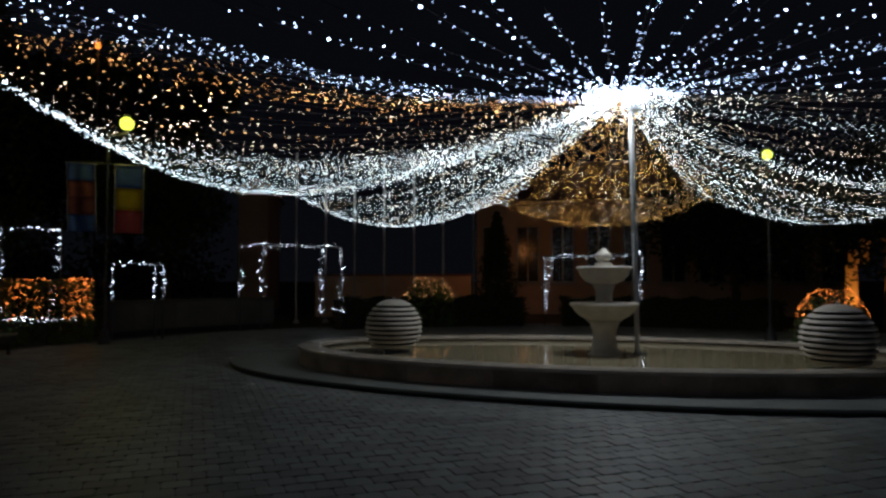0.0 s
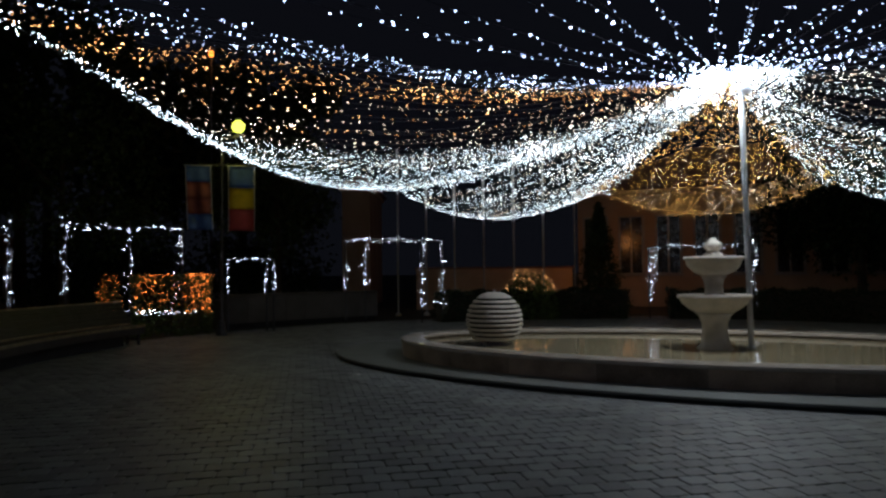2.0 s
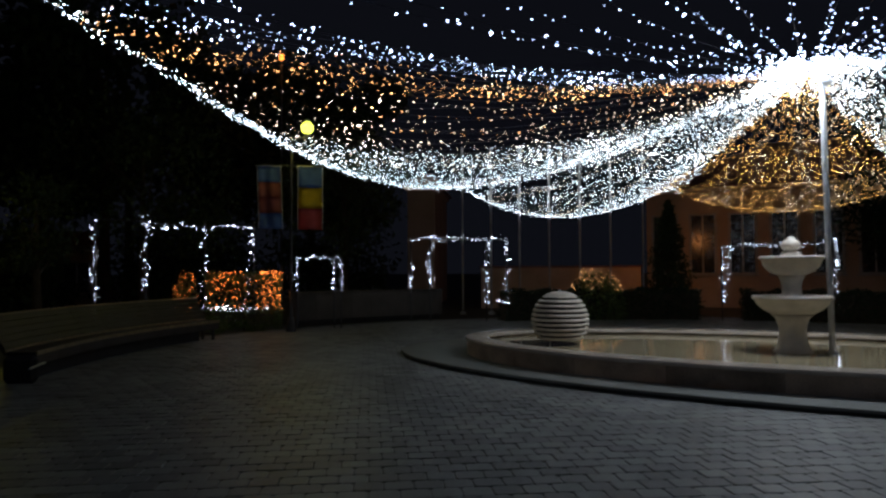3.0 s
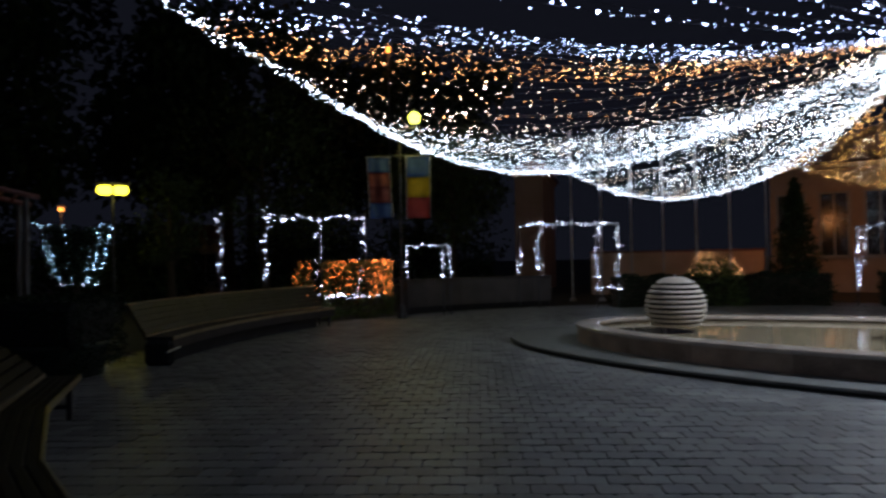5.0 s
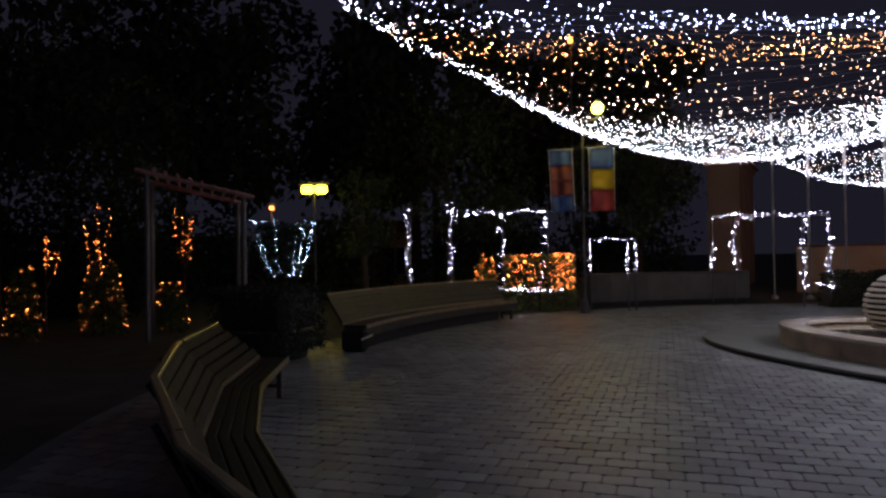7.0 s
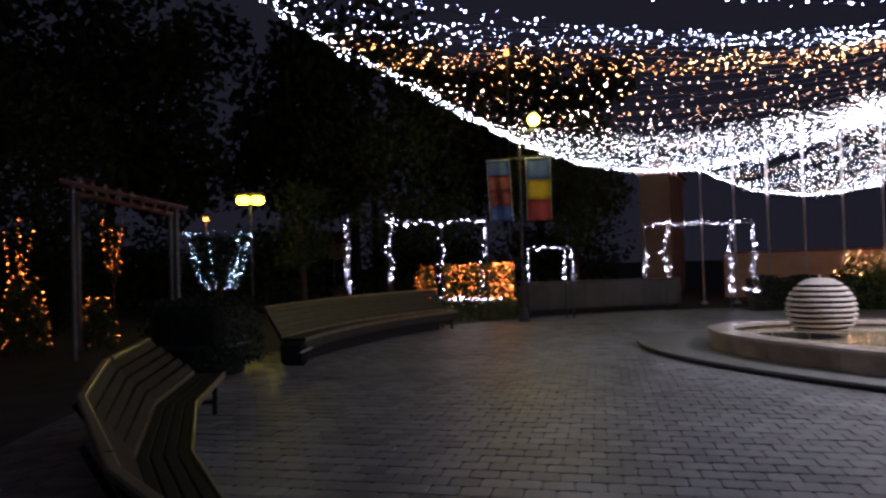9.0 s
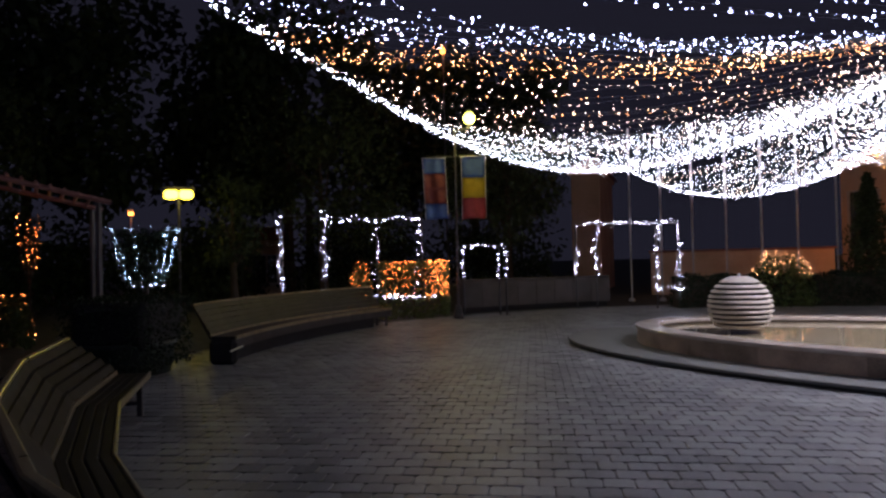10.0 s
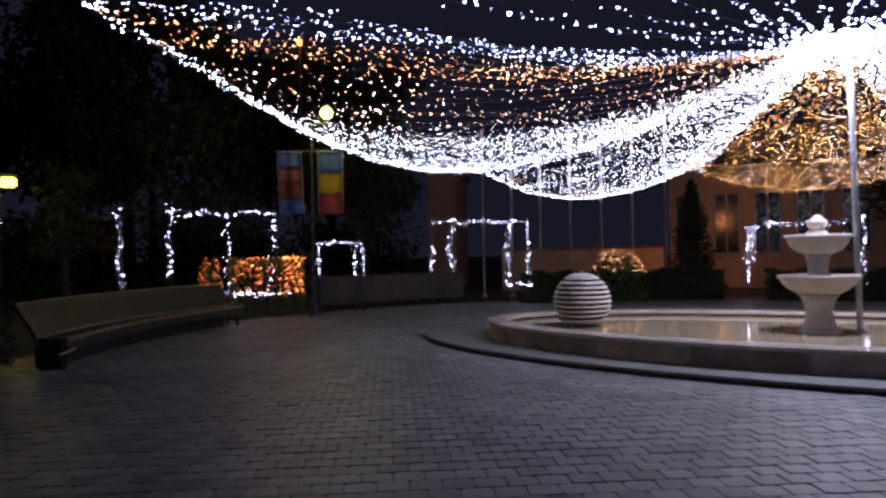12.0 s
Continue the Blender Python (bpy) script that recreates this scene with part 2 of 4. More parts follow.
# ---------------------------------------------------------------- fountain
def fountain():
    f = thing("fountain_basin", (0, 0, 0), "oval stone fountain pool on a low stepped plinth, shallow water inside", "fountain pool")
    n = 96
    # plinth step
    # The riser's shade is put into its colour.
    part("plinth_riser", oval_ring(PLINTH, [(-1.0, 0.0), (-0.022, 0.0), (-0.022, 0.04), (-1.0, 0.04)], n), M_STONE_SHADE, f, "stone riser coloured near black as its shade")
    for i in range(0, n, 4):
        part("plinth_slab", oval_ring(PLINTH, [(-1.75, 0.041), (0.0, 0.041), (0.0, 0.072), (-0.012, 0.082), (-1.75, 0.082)], n, i, i + 4), M_PLINTH, f)
    # wall and rim
    for i in range(0, n, 4):
        part("wall_panel", oval_ring(POOL, [(-0.32, 0.06), (-0.03, 0.06), (-0.03, 0.325), (-0.32, 0.325)], n, i, i + 4), M_WALLST, f)
    for i in range(0, n, 6):
        part("rim_slab", oval_ring(POOL, [(-0.42, 0.327), (-0.01, 0.327), (0.0, 0.335), (0.0, 0.377), (-0.012, RIM), (-0.41, RIM), (-0.42, 0.377)], n, i, i + 6), M_RIM, f, "wet polished marble coping slab")
    bm = bmesh.new()
    vs = [bm.verts.new((x, y, 0.02)) for x, y in oval(POOL[0] - 0.3, POOL[1] - 0.3, n, POOL[2])]
    bm.faces.new(vs)
    part("pool_floor", bm, M_STONE, f)
    bm = bmesh.new()
    vs = [bm.verts.new((x, y, 0.29)) for x, y in oval(POOL[0] - 0.318, POOL[1] - 0.318, n, POOL[2])]
    bm.faces.new(vs)
    m = bpy.data.materials.new("pool_water")
    m.use_nodes = True
    nt = m.node_tree
    b = nt.nodes["Principled BSDF"]
    b.inputs["Base Color"].default_value = (0.34, 0.28, 0.17, 1)
    b.inputs["Roughness"].default_value = 0.05
    b.inputs["IOR"].default_value = 1.33
    nz = nt.nodes.new("ShaderNodeTexNoise")
    nz.inputs["Scale"].default_value, nz.inputs["Detail"].default_value = 7, 3
    geo = nt.nodes.new("ShaderNodeNewGeometry")
    nt.links.new(geo.outputs["Position"], nz.inputs["Vector"])
    bp = nt.nodes.new("ShaderNodeBump")
    bp.inputs["Strength"].default_value, bp.inputs["Distance"].default_value = 0.05, 0.02
    nt.links.new(nz.outputs["Fac"], bp.inputs["Height"])
    nt.links.new(bp.outputs["Normal"], b.inputs["Normal"])
    part("water", bm, m, f, "still shallow murky water")
    # tiered centrepiece
    t = thing("tiered_fountain", (CX + 0.04, CY, 0.02), "two-tier pale stone fountain with round bowls on a baluster", "fountain")
    part("pedestal", lathe([(0.299, 0.000), (0.299, 0.273), (0.257, 0.309), (0.224, 0.382), (0.199, 0.564), (0.207, 0.682), (0.249, 0.801), (0.315, 0.864)]), M_STONE, t, smooth=True)
    part("lower_bowl", lathe([(0.299, 0.866), (0.415, 0.928), (0.515, 1.019), (0.548, 1.092), (0.585, 1.106), (0.593, 1.137), (0.581, 1.160), (0.531, 1.165), (0.498, 1.110), (0.249, 1.019), (0.042, 1.001)], 40), M_STONE, t, smooth=True)
    part("baluster", lathe([(0.166, 1.015), (0.183, 1.137), (0.149, 1.183), (0.137, 1.292), (0.158, 1.401), (0.191, 1.456), (0.191, 1.483)]), M_STONE, t, smooth=True)
    part("upper_bowl", lathe([(0.199, 1.485), (0.332, 1.547), (0.415, 1.638), (0.440, 1.729), (0.473, 1.738), (0.481, 1.765), (0.469, 1.788), (0.415, 1.793), (0.382, 1.729), (0.166, 1.674), (0.042, 1.665)], 40), M_STONE, t, smooth=True)
    part("finial", lathe([(0.133, 1.684), (0.158, 1.802), (0.141, 1.847), (0.083, 1.875), (0.124, 1.911), (0.149, 1.966), (0.124, 2.020), (0.066, 2.057), (0.050, 2.093), (0.017, 2.102)]), M_STONE, t, smooth=True)


def stone_ball(x, y):
    """Stack of round stone discs that together make a cut ball."""
    s = thing("stone_ball", (x, y, RIM + 0.002), "pale stone ball cut into horizontal layers, on the pool rim", "stone ball", "stone balls on the pool rim")
    R, zc = 0.515, 0.335
    edges = [-0.335 + i * (0.815 / 10) for i in range(11)]
    # Core is coloured near black so the gaps look shaded.
    part("core", lathe([(0.33, 0.0), (0.43, 0.15), (0.46, 0.34), (0.43, 0.52), (0.33, 0.68), (0.20, 0.76)], 32), M_STONE_SHADE, s, "recessed core coloured near black as shade between the layers", smooth=True)
    for i, (z0, z1) in enumerate(zip(edges, edges[1:])):
        z1 -= 0.036
        if i == 9:
            z1 = 0.50
        prof = []
        steps = 4 if i < 9 else 8
        for k in range(steps + 1):
            z = z0 + (z1 - z0) * k / steps
            r = math.sqrt(max(R * R - z * z, 0.0004))
            if k in (0, steps) and i < 9:
                r -= 0.008
            prof.append((r, z + zc))
        part("layer", lathe(prof, 40), M_STONE, s, smooth=True)
    part("nozzle", lathe([(0.025, 0.83), (0.025, 0.87), (0.012, 0.885)], 10), M_STEEL, s, "small metal water nozzle")
    return s


fountain()
stone_ball(-0.93, 12.45)
stone_ball(5.62, 9.92)

# ---------------------------------------------------------------- canopy of light strings
HX, HY, HZ = 3.05, 11.9, 4.78


def along(table, deg):
    """Value at deg by straight steps between (degrees, value) pairs, once round."""
    d = deg % 360
    pts = [(table[-1][0] - 360, table[-1][1])] + list(table) + [(table[0][0] + 360, table[0][1])]
    for (d0, v0), (d1, v1) in zip(pts, pts[1:]):
        if d0 <= d <= d1:
            return v0 + (v1 - v0) * (d - d0) / (d1 - d0)
    return table[0][1]


ANCHORS = [(18, 3.75), (59.5, 3.90), (100, 3.92), (142, 3.72), (240, 4.45), (262, 4.6), (300, 4.6), (335, 4.3)]
DROP = {18: 0.85, 59.5: 0.75, 100: 0.74, 142: 0.30, 240: 0.25, 262: 0.3, 300: 0.35, 335: 0.35}
SAG = [(0, 0.55), (10, 0.85), (30, 0.55), (59.5, 0.12), (80, 0.30), (100, 0.10), (120, 0.25), (142, 0.30), (165, 0.72), (190, 0.80), (203, 0.62), (214, 0.42), (226, 0.52), (240, 0.5), (300, 0.45), (345, 0.25)]


def ring_height(deg):
    """Height of the outer rope: high at its anchors, sagging between them."""
    d = deg % 360
    if d < 18:
        d += 360
    ring = ANCHORS + [(378, 3.75)]
    for (d0, z0), (d1, z1) in zip(ring, ring[1:]):
        if d0 <= d <= d1:
            u = (d - d0) / (d1 - d0)
            if d0 == 142:
                return along([(142, 3.72), (156, 3.61), (169, 3.68), (183, 3.79), (195, 3.77), (205, 3.72), (213, 3.74), (218, 3.84), (225, 4.05), (234, 4.32), (240, 4.45)], d)
            return z0 + (z1 - z0) * u - DROP[d0] * 4 * u * (1 - u)
    return 3.8


def ring_radius(deg):
    d = deg % 360
    return along([(0, 9.0), (18, 8.6), (195, 8.6), (201, 8.68), (207, 8.95), (213, 9.25), (218, 9.88), (221, 10.35), (225, 10.9), (234, 12.8), (262, 12.5), (300, 11.5), (335, 9.5)], d)


def canopy_point(deg, u, sag_more=0.0):
    R, ze = ring_radius(deg), ring_height(deg)
    a = math.radians(deg)
    r = 0.10 + (R - 0.10) * u
    z = HZ + (ze - HZ) * u - (along(SAG, deg) + sag_more) * 4 * u * (1 - u)
    return HX + r * math.cos(a), HY + r * math.sin(a), z


def light_string(deg, step, radius, material, label, rng, wander=0.9, u1=1.0, jitter=0.025):
    """One string of the canopy net, zigzagging a little as it runs from the mast to the outer rope."""
    k = max(4, int(ring_radius(deg) * u1 / step))
    ph, fr = rng.uniform(0, 6.28), rng.uniform(9, 16)
    sag_more = rng.uniform(-0.04, 0.04)
    pts = []
    for j in range(k):
        u = min(1.0, (j + rng.uniform(0.2, 0.8)) / k * u1)
        pts.append(canopy_point(deg + wander * math.sin(ph + fr * u) + rng.gauss(0, wander * 0.45), u, sag_more))
    s = thing("light_string", (0, 0, 0), label, "fairy lights", "light strings of the canopy")
    path = [canopy_point(deg + wander * math.sin(ph + fr * u), u, sag_more) for u in [u1 * q / 24 for q in range(25)]]
    part("cable", tube(bmesh.new(), path, 0.003, 3, cap=False), M_WIRE, s)
    bulb_part(pts, radius, material, s, jitter, rng)


def canopy():
    rng = random.Random(5)
    hub = thing("canopy_mast", (3.33, 12.0, 0.02), "tall galvanised steel mast standing in the fountain pool", "mast")
    part("pole", tube(bmesh.new(), [(0, 0, 0), (-0.03, 0, 2.3), (-0.07, 0, 4.55)], 0.046, 12), M_STEEL, hub)
    part("base_plate", lathe([(0.2, 0), (0.2, 0.03), (0.08, 0.05), (0.075, 0.3)], 16), M_STEEL, hub)
    # Unseen fill spot, added in place of the light of the whole canopy.
    lamp = bpy.data.lights.new("canopy_fill_light", "SPOT")
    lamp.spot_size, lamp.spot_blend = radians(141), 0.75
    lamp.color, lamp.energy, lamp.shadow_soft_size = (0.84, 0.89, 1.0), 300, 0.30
    o = new("canopy_fill_light", lamp)
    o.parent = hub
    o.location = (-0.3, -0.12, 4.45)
    part("crown_ring", lathe([(0.07, 4.5), (0.11, 4.54), (0.11, 4.58), (0.05, 4.62)], 16), M_STEEL, hub)
    cool, warm = "string of cool white fairy lights fanning from the mast", "string of warm white fairy lights fanning from the mast"
    gold = "string of golden fairy lights fanning from the mast"
    d = 0.0
    while d < 360:
        if d < 57:
            light_string(d, 0.083, 0.0063, G_WHITE if rng.random() < 0.6 else G_SOFT, cool, rng)
            d += 1.5
        elif d < 103:
            light_string(d, 0.083, 0.0063, G_GOLD if rng.random() < 0.7 else G_SOFT, gold, rng, wander=1.0, jitter=0.06)
            d += 1.25
        elif d < 145:
            light_string(d, 0.072, 0.0068, G_SOFT if rng.random() < 0.35 else G_WHITE, cool, rng, wander=0.8)
            d += 1.1
        elif d < 196:
            light_string(d, 0.072, 0.0059, G_WHITE if rng.random() < 0.75 else G_SOFT, cool, rng, jitter=0.045)
            d += 1.15
        elif d < 217:
            light_string(d, 0.152, 0.0069, G_AMBER if rng.random() < 0.2 else G_SOFT, warm, rng, wander=0.7)
            d += 1.7
        elif d < 226:
            light_string(d, 0.097, 0.0068, (G_AMBER if rng.random() < 0.75 else G_SOFT) if d < 222 else G_SKY, warm, rng, wander=1.0)
            d += 0.65
        elif d < 318:
            light_string(d, 0.19, 0.0100, G_SKY, cool, rng, wander=0.22, jitter=0.03)
            if rng.random() < 0.4:
                light_string(d + 0.8, 0.207, 0.0086, G_SKY, cool, rng, wander=0.22, jitter=0.03)
            d += 4.6
        else:
            light_string(d, 0.18 if d < 345 else 0.11, 0.0068, G_SOFT if rng.random() < 0.6 else G_WHITE, warm, rng)
            d += 2.4
    # dense garlands along the spines
    for deg, m, lab in ((59.5, G_WHITE, cool), (100, G_WHITE, cool), (142, G_WHITE, cool), (183, G_WHITE, cool), (192, G_WHITE, cool), (10, G_WHITE, cool), (350, G_WHITE, cool), (28, G_WHITE, cool)):
        for _ in range(2):
            light_string(deg + rng.uniform(-0.6, 0.6), 0.052, 0.0068, m, "dense garland of cool white fairy lights running from the mast", rng, wander=0.7, jitter=0.035)
    # tangle of strings round the mast head
    for _ in range(30):
        light_string(rng.uniform(0, 360), 0.017, 0.0096, G_WHITE, "short coil of cool white fairy lights at the mast head", rng, wander=4, u1=0.10, jitter=0.05)
    # outer rope
    s = thing("light_rope", (0, 0, 0), "scalloped edge garland of white fairy lights round the canopy", "fairy lights")
    white, golden = [], []
    for i in range(3800):
        deg = 360 * i / 3800
        if 225 < deg < 330 and i % 4:
            continue
        (golden if 60.5 < deg < 98 else white).append(canopy_point(deg, 1.0 - rng.uniform(0, 0.012)))
    path = [canopy_point(360 * i / 180, 1.0) for i in range(181)]
    part("cable", tube(bmesh.new(), path, 0.006, 4, cap=False), M_WIRE, s)
    bulb_part(white, 0.0066, G_WHITE, s, 0.025, rng)
    bulb_part(golden[::2], 0.0070, G_GOLD, s, 0.03, rng)


canopy()


# ---------------------------------------------------------------- ring of benches
def arc_strip(d0, d1, profile, n, flare=0.0):
    """Bar along the ring: profile of (radius, height), from d0 to d1 degrees round the fountain's centre; flare: metres by which it nears the centre for each degree past the middle."""
    bm = bmesh.new()
    rings = []
    for k in range(n + 1):
        d = d0 + (d1 - d0) * k / n
        a, f = math.radians(d), flare * (d - (d0 + d1) / 2)
        rings.append([bm.verts.new((CX + (r - f) * math.cos(a), CY + (r - f) * math.sin(a), z)) for r, z in profile])
    m = len(profile)
    for r0, r1 in zip(rings, rings[1:]):
        for j in range(m):
            bm.faces.new((r0[j], r0[(j + 1) % m], r1[(j + 1) % m], r1[j]))
    bm.faces.new(rings[0][::-1])
    bm.faces.new(rings[-1])
    bmesh.ops.recalc_face_normals(bm, faces=bm.faces[:])
    return bm


def bench(d0, d1, wood, seat=0.43, top=0.86, R=11.4, label="", lean=0.2, deep=0.32, flare=0.0, top_flare=0.0, n=8, fascia=0.06, end=False):
    """Curved bench; its back may lean less and less along it (top_flare)."""
    b = thing("curved_bench", (0, 0, 0), label or "long curved slatted wooden bench with a reclined back", "bench", "benches round the square")
    mid = (d0 + d1) / 2

    def bar(name, profile, material, note="", fl=flare, inset=0.0):
        part(name, arc_strip(d0 + inset, d1 - inset, profile, n, fl), material, b, note)

    # Added block; its near-black colour stands for the shade under the seat.
    bar("base", [(R + 0.20, 0), (R + deep, 0), (R + deep, seat - 0.09), (R + 0.20, seat - 0.09)], M_DARK_SHADE, "added base coloured near black as the shade under the seat", inset=2.2)
    # Front, joint and top rails carry the painted edge glints.
    bar("front_rail", [(R - 0.022, seat - 0.05), (R + 0.002, seat - 0.05), (R + 0.002, seat + 0.006), (R - 0.006, seat + 0.012), (R - 0.022, seat + 0.006)], M_GLINT_RAIL, "glossy front edge, pale as a painted glint")
    if fascia > 0.1:
        bar("fascia", [(R - 0.006, seat - fascia), (R + 0.022, seat - fascia), (R + 0.022, seat - 0.052), (R - 0.006, seat - 0.052)], wood, "board below the front edge")
    for i in range(4):
        w = deep / 4 - 0.008
        r = R + 0.006 + i * deep / 4
        bar("seat_slat", [(r, seat - 0.035), (r + w, seat - 0.035), (r + w, seat - 0.006), (r + w - 0.008, seat), (r + 0.008, seat), (r, seat - 0.006)], wood)
    bar("joint_rail", [(R + deep + 0.002, seat - 0.02), (R + deep + 0.022, seat - 0.02), (R + deep + 0.03, seat + 0.035), (R + deep + 0.008, seat + 0.035)], M_GLINT_RAIL, "glossy rail between seat and back, pale as a painted glint")
    for i in range(5):
        u0, u1 = i / 5, (i + 1) / 5 - 0.02
        h0, h1 = seat + 0.045 + u0 * (top - seat - 0.05), seat + 0.045 + u1 * (top - seat - 0.05)
        r0, r1 = R + deep + 0.012 + lean * u0, R + deep + 0.012 + lean * u1
        bar("back_slat", [(r0, h0), (r0 + 0.03, h0), (r1 + 0.03, h1), (r1, h1)], wood, fl=flare + top_flare * (u0 + u1) / 2)
    r = R + deep + 0.012 + lean
    bar("top_rail", [(r - 0.012, top - 0.012), (r + 0.045, top - 0.012), (r + 0.045, top + 0.012), (r + 0.035, top + 0.02), (r - 0.002, top + 0.02), (r - 0.012, top + 0.012)], M_GLINT_RAIL, "glossy top rail, pale as a painted glint", fl=flare + top_flare)
    k = max(2, int((d1 - d0) / 6))
    for i in range(k + 1):
        a = d0 + 0.6 + (d1 - d0 - 1.2) * i / k
        m = pose(CX, CY, 0, 0, 0, a)
        f, g = flare * (a - mid), (flare + top_flare) * (a - mid)
        bm = bmesh.new()
        box(bm, R + 0.02 - f, -0.03, seat - 0.088, R + deep + 0.02 - f, 0.03, seat - 0.037)
        if i in (0, k):
            box(bm, R + 0.05 - f, -0.025, 0.0, R + 0.10 - f, 0.025, seat - 0.09)
            box(bm, R + deep - 0.04 - f, -0.025, 0.0, R + deep + 0.01 - f, 0.025, seat - 0.09)
            box(bm, R + 0.102 - f, -0.02, 0.12, R + deep - 0.042 - f, 0.02, 0.16)
        for v in bm.verts:
            v.co = m @ v.co
        part("support", bm, M_DARKSTEEL, b)
        if end and i == k:
            bm = bmesh.new()
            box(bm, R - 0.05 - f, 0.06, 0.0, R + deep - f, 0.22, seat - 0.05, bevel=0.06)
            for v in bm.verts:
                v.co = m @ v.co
            part("end_block", bm, M_DARK_SHADE, b, "dark rounded block closing the bench end")
            bm = tube(bmesh.new(), [(R - 0.13 - f, 0.10, seat - 0.16), (R - 0.13 - f, 0.52, seat - 0.19)], 0.016, 6)
            for v in bm.verts:
                v.co = m @ v.co
            part("end_bar", bm, M_STEEL, b, "short shiny metal bar")
        bm = tube(bmesh.new(), [(R + deep + 0.055 - f, 0, seat - 0.06), (r + 0.055 - g, 0, top - 0.03)], 0.02, 6)
        for v in bm.verts:
            v.co = m @ v.co
        part("back_stay", bm, M_DARKSTEEL, b)


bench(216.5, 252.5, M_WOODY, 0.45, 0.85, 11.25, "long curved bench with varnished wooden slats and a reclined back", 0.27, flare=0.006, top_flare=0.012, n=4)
bench(167, 198.3, M_WOOD, 0.45, 0.97, 11.85, "", 0.30, 0.42, 0.022, 0.0, 8, 0.20, True)


def planter_wall(d0, d1, R):
    """Low curved wall of a raised bed, in blocks, over a recessed dark foot."""
    t = thing("planter_wall", (0, 0, 0), "low curved dull grey-brown concrete wall of a raised bed", "wall")
    part("foot", arc_strip(d0 + 0.3, d1 - 0.3, [(R + 0.10, 0), (R + 0.40, 0), (R + 0.40, 0.16), (R + 0.10, 0.16)], 10), M_DARK_SHADE, t, "dark recessed foot")
    k = 8
    for i in range(k):
        a, b = d0 + (d1 - d0) * i / k + 0.02, d0 + (d1 - d0) * (i + 1) / k - 0.02
        part("block", arc_strip(a, b, [(R, 0.162), (R + 0.45, 0.162), (R + 0.45, 0.90), (R + 0.43, 0.93), (R + 0.02, 0.93), (R, 0.90)], 2), M_BEDWALL, t)
    part("coping", arc_strip(d0, d1, [(R - 0.02, 0.932), (R + 0.47, 0.932), (R + 0.47, 0.985), (R + 0.45, 1.0), (R, 1.0), (R - 0.02, 0.985)], 12), M_BEDWALL, t)
    part("soil", arc_strip(d0 + 0.4, d1 - 0.4, [(R + 0.472, 0), (R + 1.3, 0), (R + 1.3, 0.82), (R + 0.472, 0.82)], 10), M_SOIL, t)


planter_wall(128.2, 150.5, 13.45)


# ---------------------------------------------------------------- foliage
def leaf_cloud(count, shape, size, rng):
    """Many small bent leaves inside a shape: shape(rng) gives a place."""
    vs, fs = [], []
    for _ in range(count):
        p = Vector(shape(rng))
        d = Vector((rng.gauss(0, 1), rng.gauss(0, 1), rng.gauss(0, 1))).normalized()
        e = d.orthogonal().normalized()
        s = size * rng.uniform(0.6, 1.4)
        i = len(vs)
        vs += [p, p + d * s * 0.5 + e * s * 0.28, p + d * s + Vector((0, 0, -0.2 * s)), p + d * s * 0.5 - e * s * 0.28]
        fs += [(i, i + 1, i + 2), (i, i + 2, i + 3)]
    me = bpy.data.meshes.new("crown")
    me.from_pydata([tuple(v) for v in vs], [], fs)
    return me


def crown(parent, count, shape, size, rng, material=None, name="crown"):
    me = leaf_cloud(count, shape, size, rng)
    me.materials.append(material or M_LEAF)
    ob = new(name, me)
    ob.parent = parent
    return ob


def clumps(rng, n, rx, ry, z0, z1):
    cs = []
    for _ in range(n):
        a, q = rng.uniform(0, 6.283), rng.uniform(0, 1) ** 0.5
        cs.append((rx * q * math.cos(a), ry * q * math.sin(a), rng.uniform(z0, z1), rng.uniform(0.25, 0.5) * min(rx, ry) + 0.1))
    def shape(g):
        x, y, z, r = cs[g.randrange(len(cs))]
        v = Vector((g.gauss(0, 1), g.gauss(0, 1), g.gauss(0, 0.8))).normalized() * r * g.uniform(0.6, 1.05)
        return x + v.x, y + v.y, max(0.03, z + v.z)
    return shape


def tree(x, y, h, w, seed, label, material=None, leaves=5000, size=0.16):
    rng = random.Random(seed)
    t = thing("tree", (x, y, -0.03), label, "tree", "trees round the square")
    lean = rng.uniform(-0.2, 0.2)
    part("trunk", tube(bmesh.new(), [(0, 0, 0), (lean * 0.3, 0, h * 0.25), (lean, 0.1, h * 0.6), (lean, 0.1, h * 0.85)], 0.06 + h * 0.02, 8, taper=0.03), M_BARK, t)
    for i in range(6):
        a, z = i * 1.05 + rng.uniform(-0.3, 0.3), h * rng.uniform(0.3, 0.6)
        part("limb", tube(bmesh.new(), [(lean * 0.5, 0, z), (w * 0.4 * math.cos(a), w * 0.4 * math.sin(a), z + h * 0.13), (w * 0.75 * math.cos(a), w * 0.75 * math.sin(a), z + h * 0.28)], 0.05, 6, taper=0.015), M_BARK, t)
    crown(t, leaves, clumps(rng, 26, w, w, h * 0.38, h * 0.95), size, rng, material)
    return t


def conifer(x, y, h, w, seed):
    rng = random.Random(seed)
    t = thing("conifer", (x, y, -0.03), "tall dark narrow conifer standing behind the benches", "tree", "conifers")
    part("trunk", tube(bmesh.new(), [(0, 0, 0), (0, 0, h * 0.95)], 0.09, 8, taper=0.02), M_BARK, t)
    def shape(g):
        u = g.uniform(0, 1) ** 1.3
        z = 0.25 + (h - 0.25) * u
        a = g.uniform(0, 6.283)
        r = w * (1 - u) ** 0.8 * (0.75 + 0.25 * math.sin(a * 3 + z * 5)) * g.uniform(0.4, 1.0)
        return r * math.cos(a), r * math.sin(a), z
    crown(t, 4500, shape, 0.15, rng)


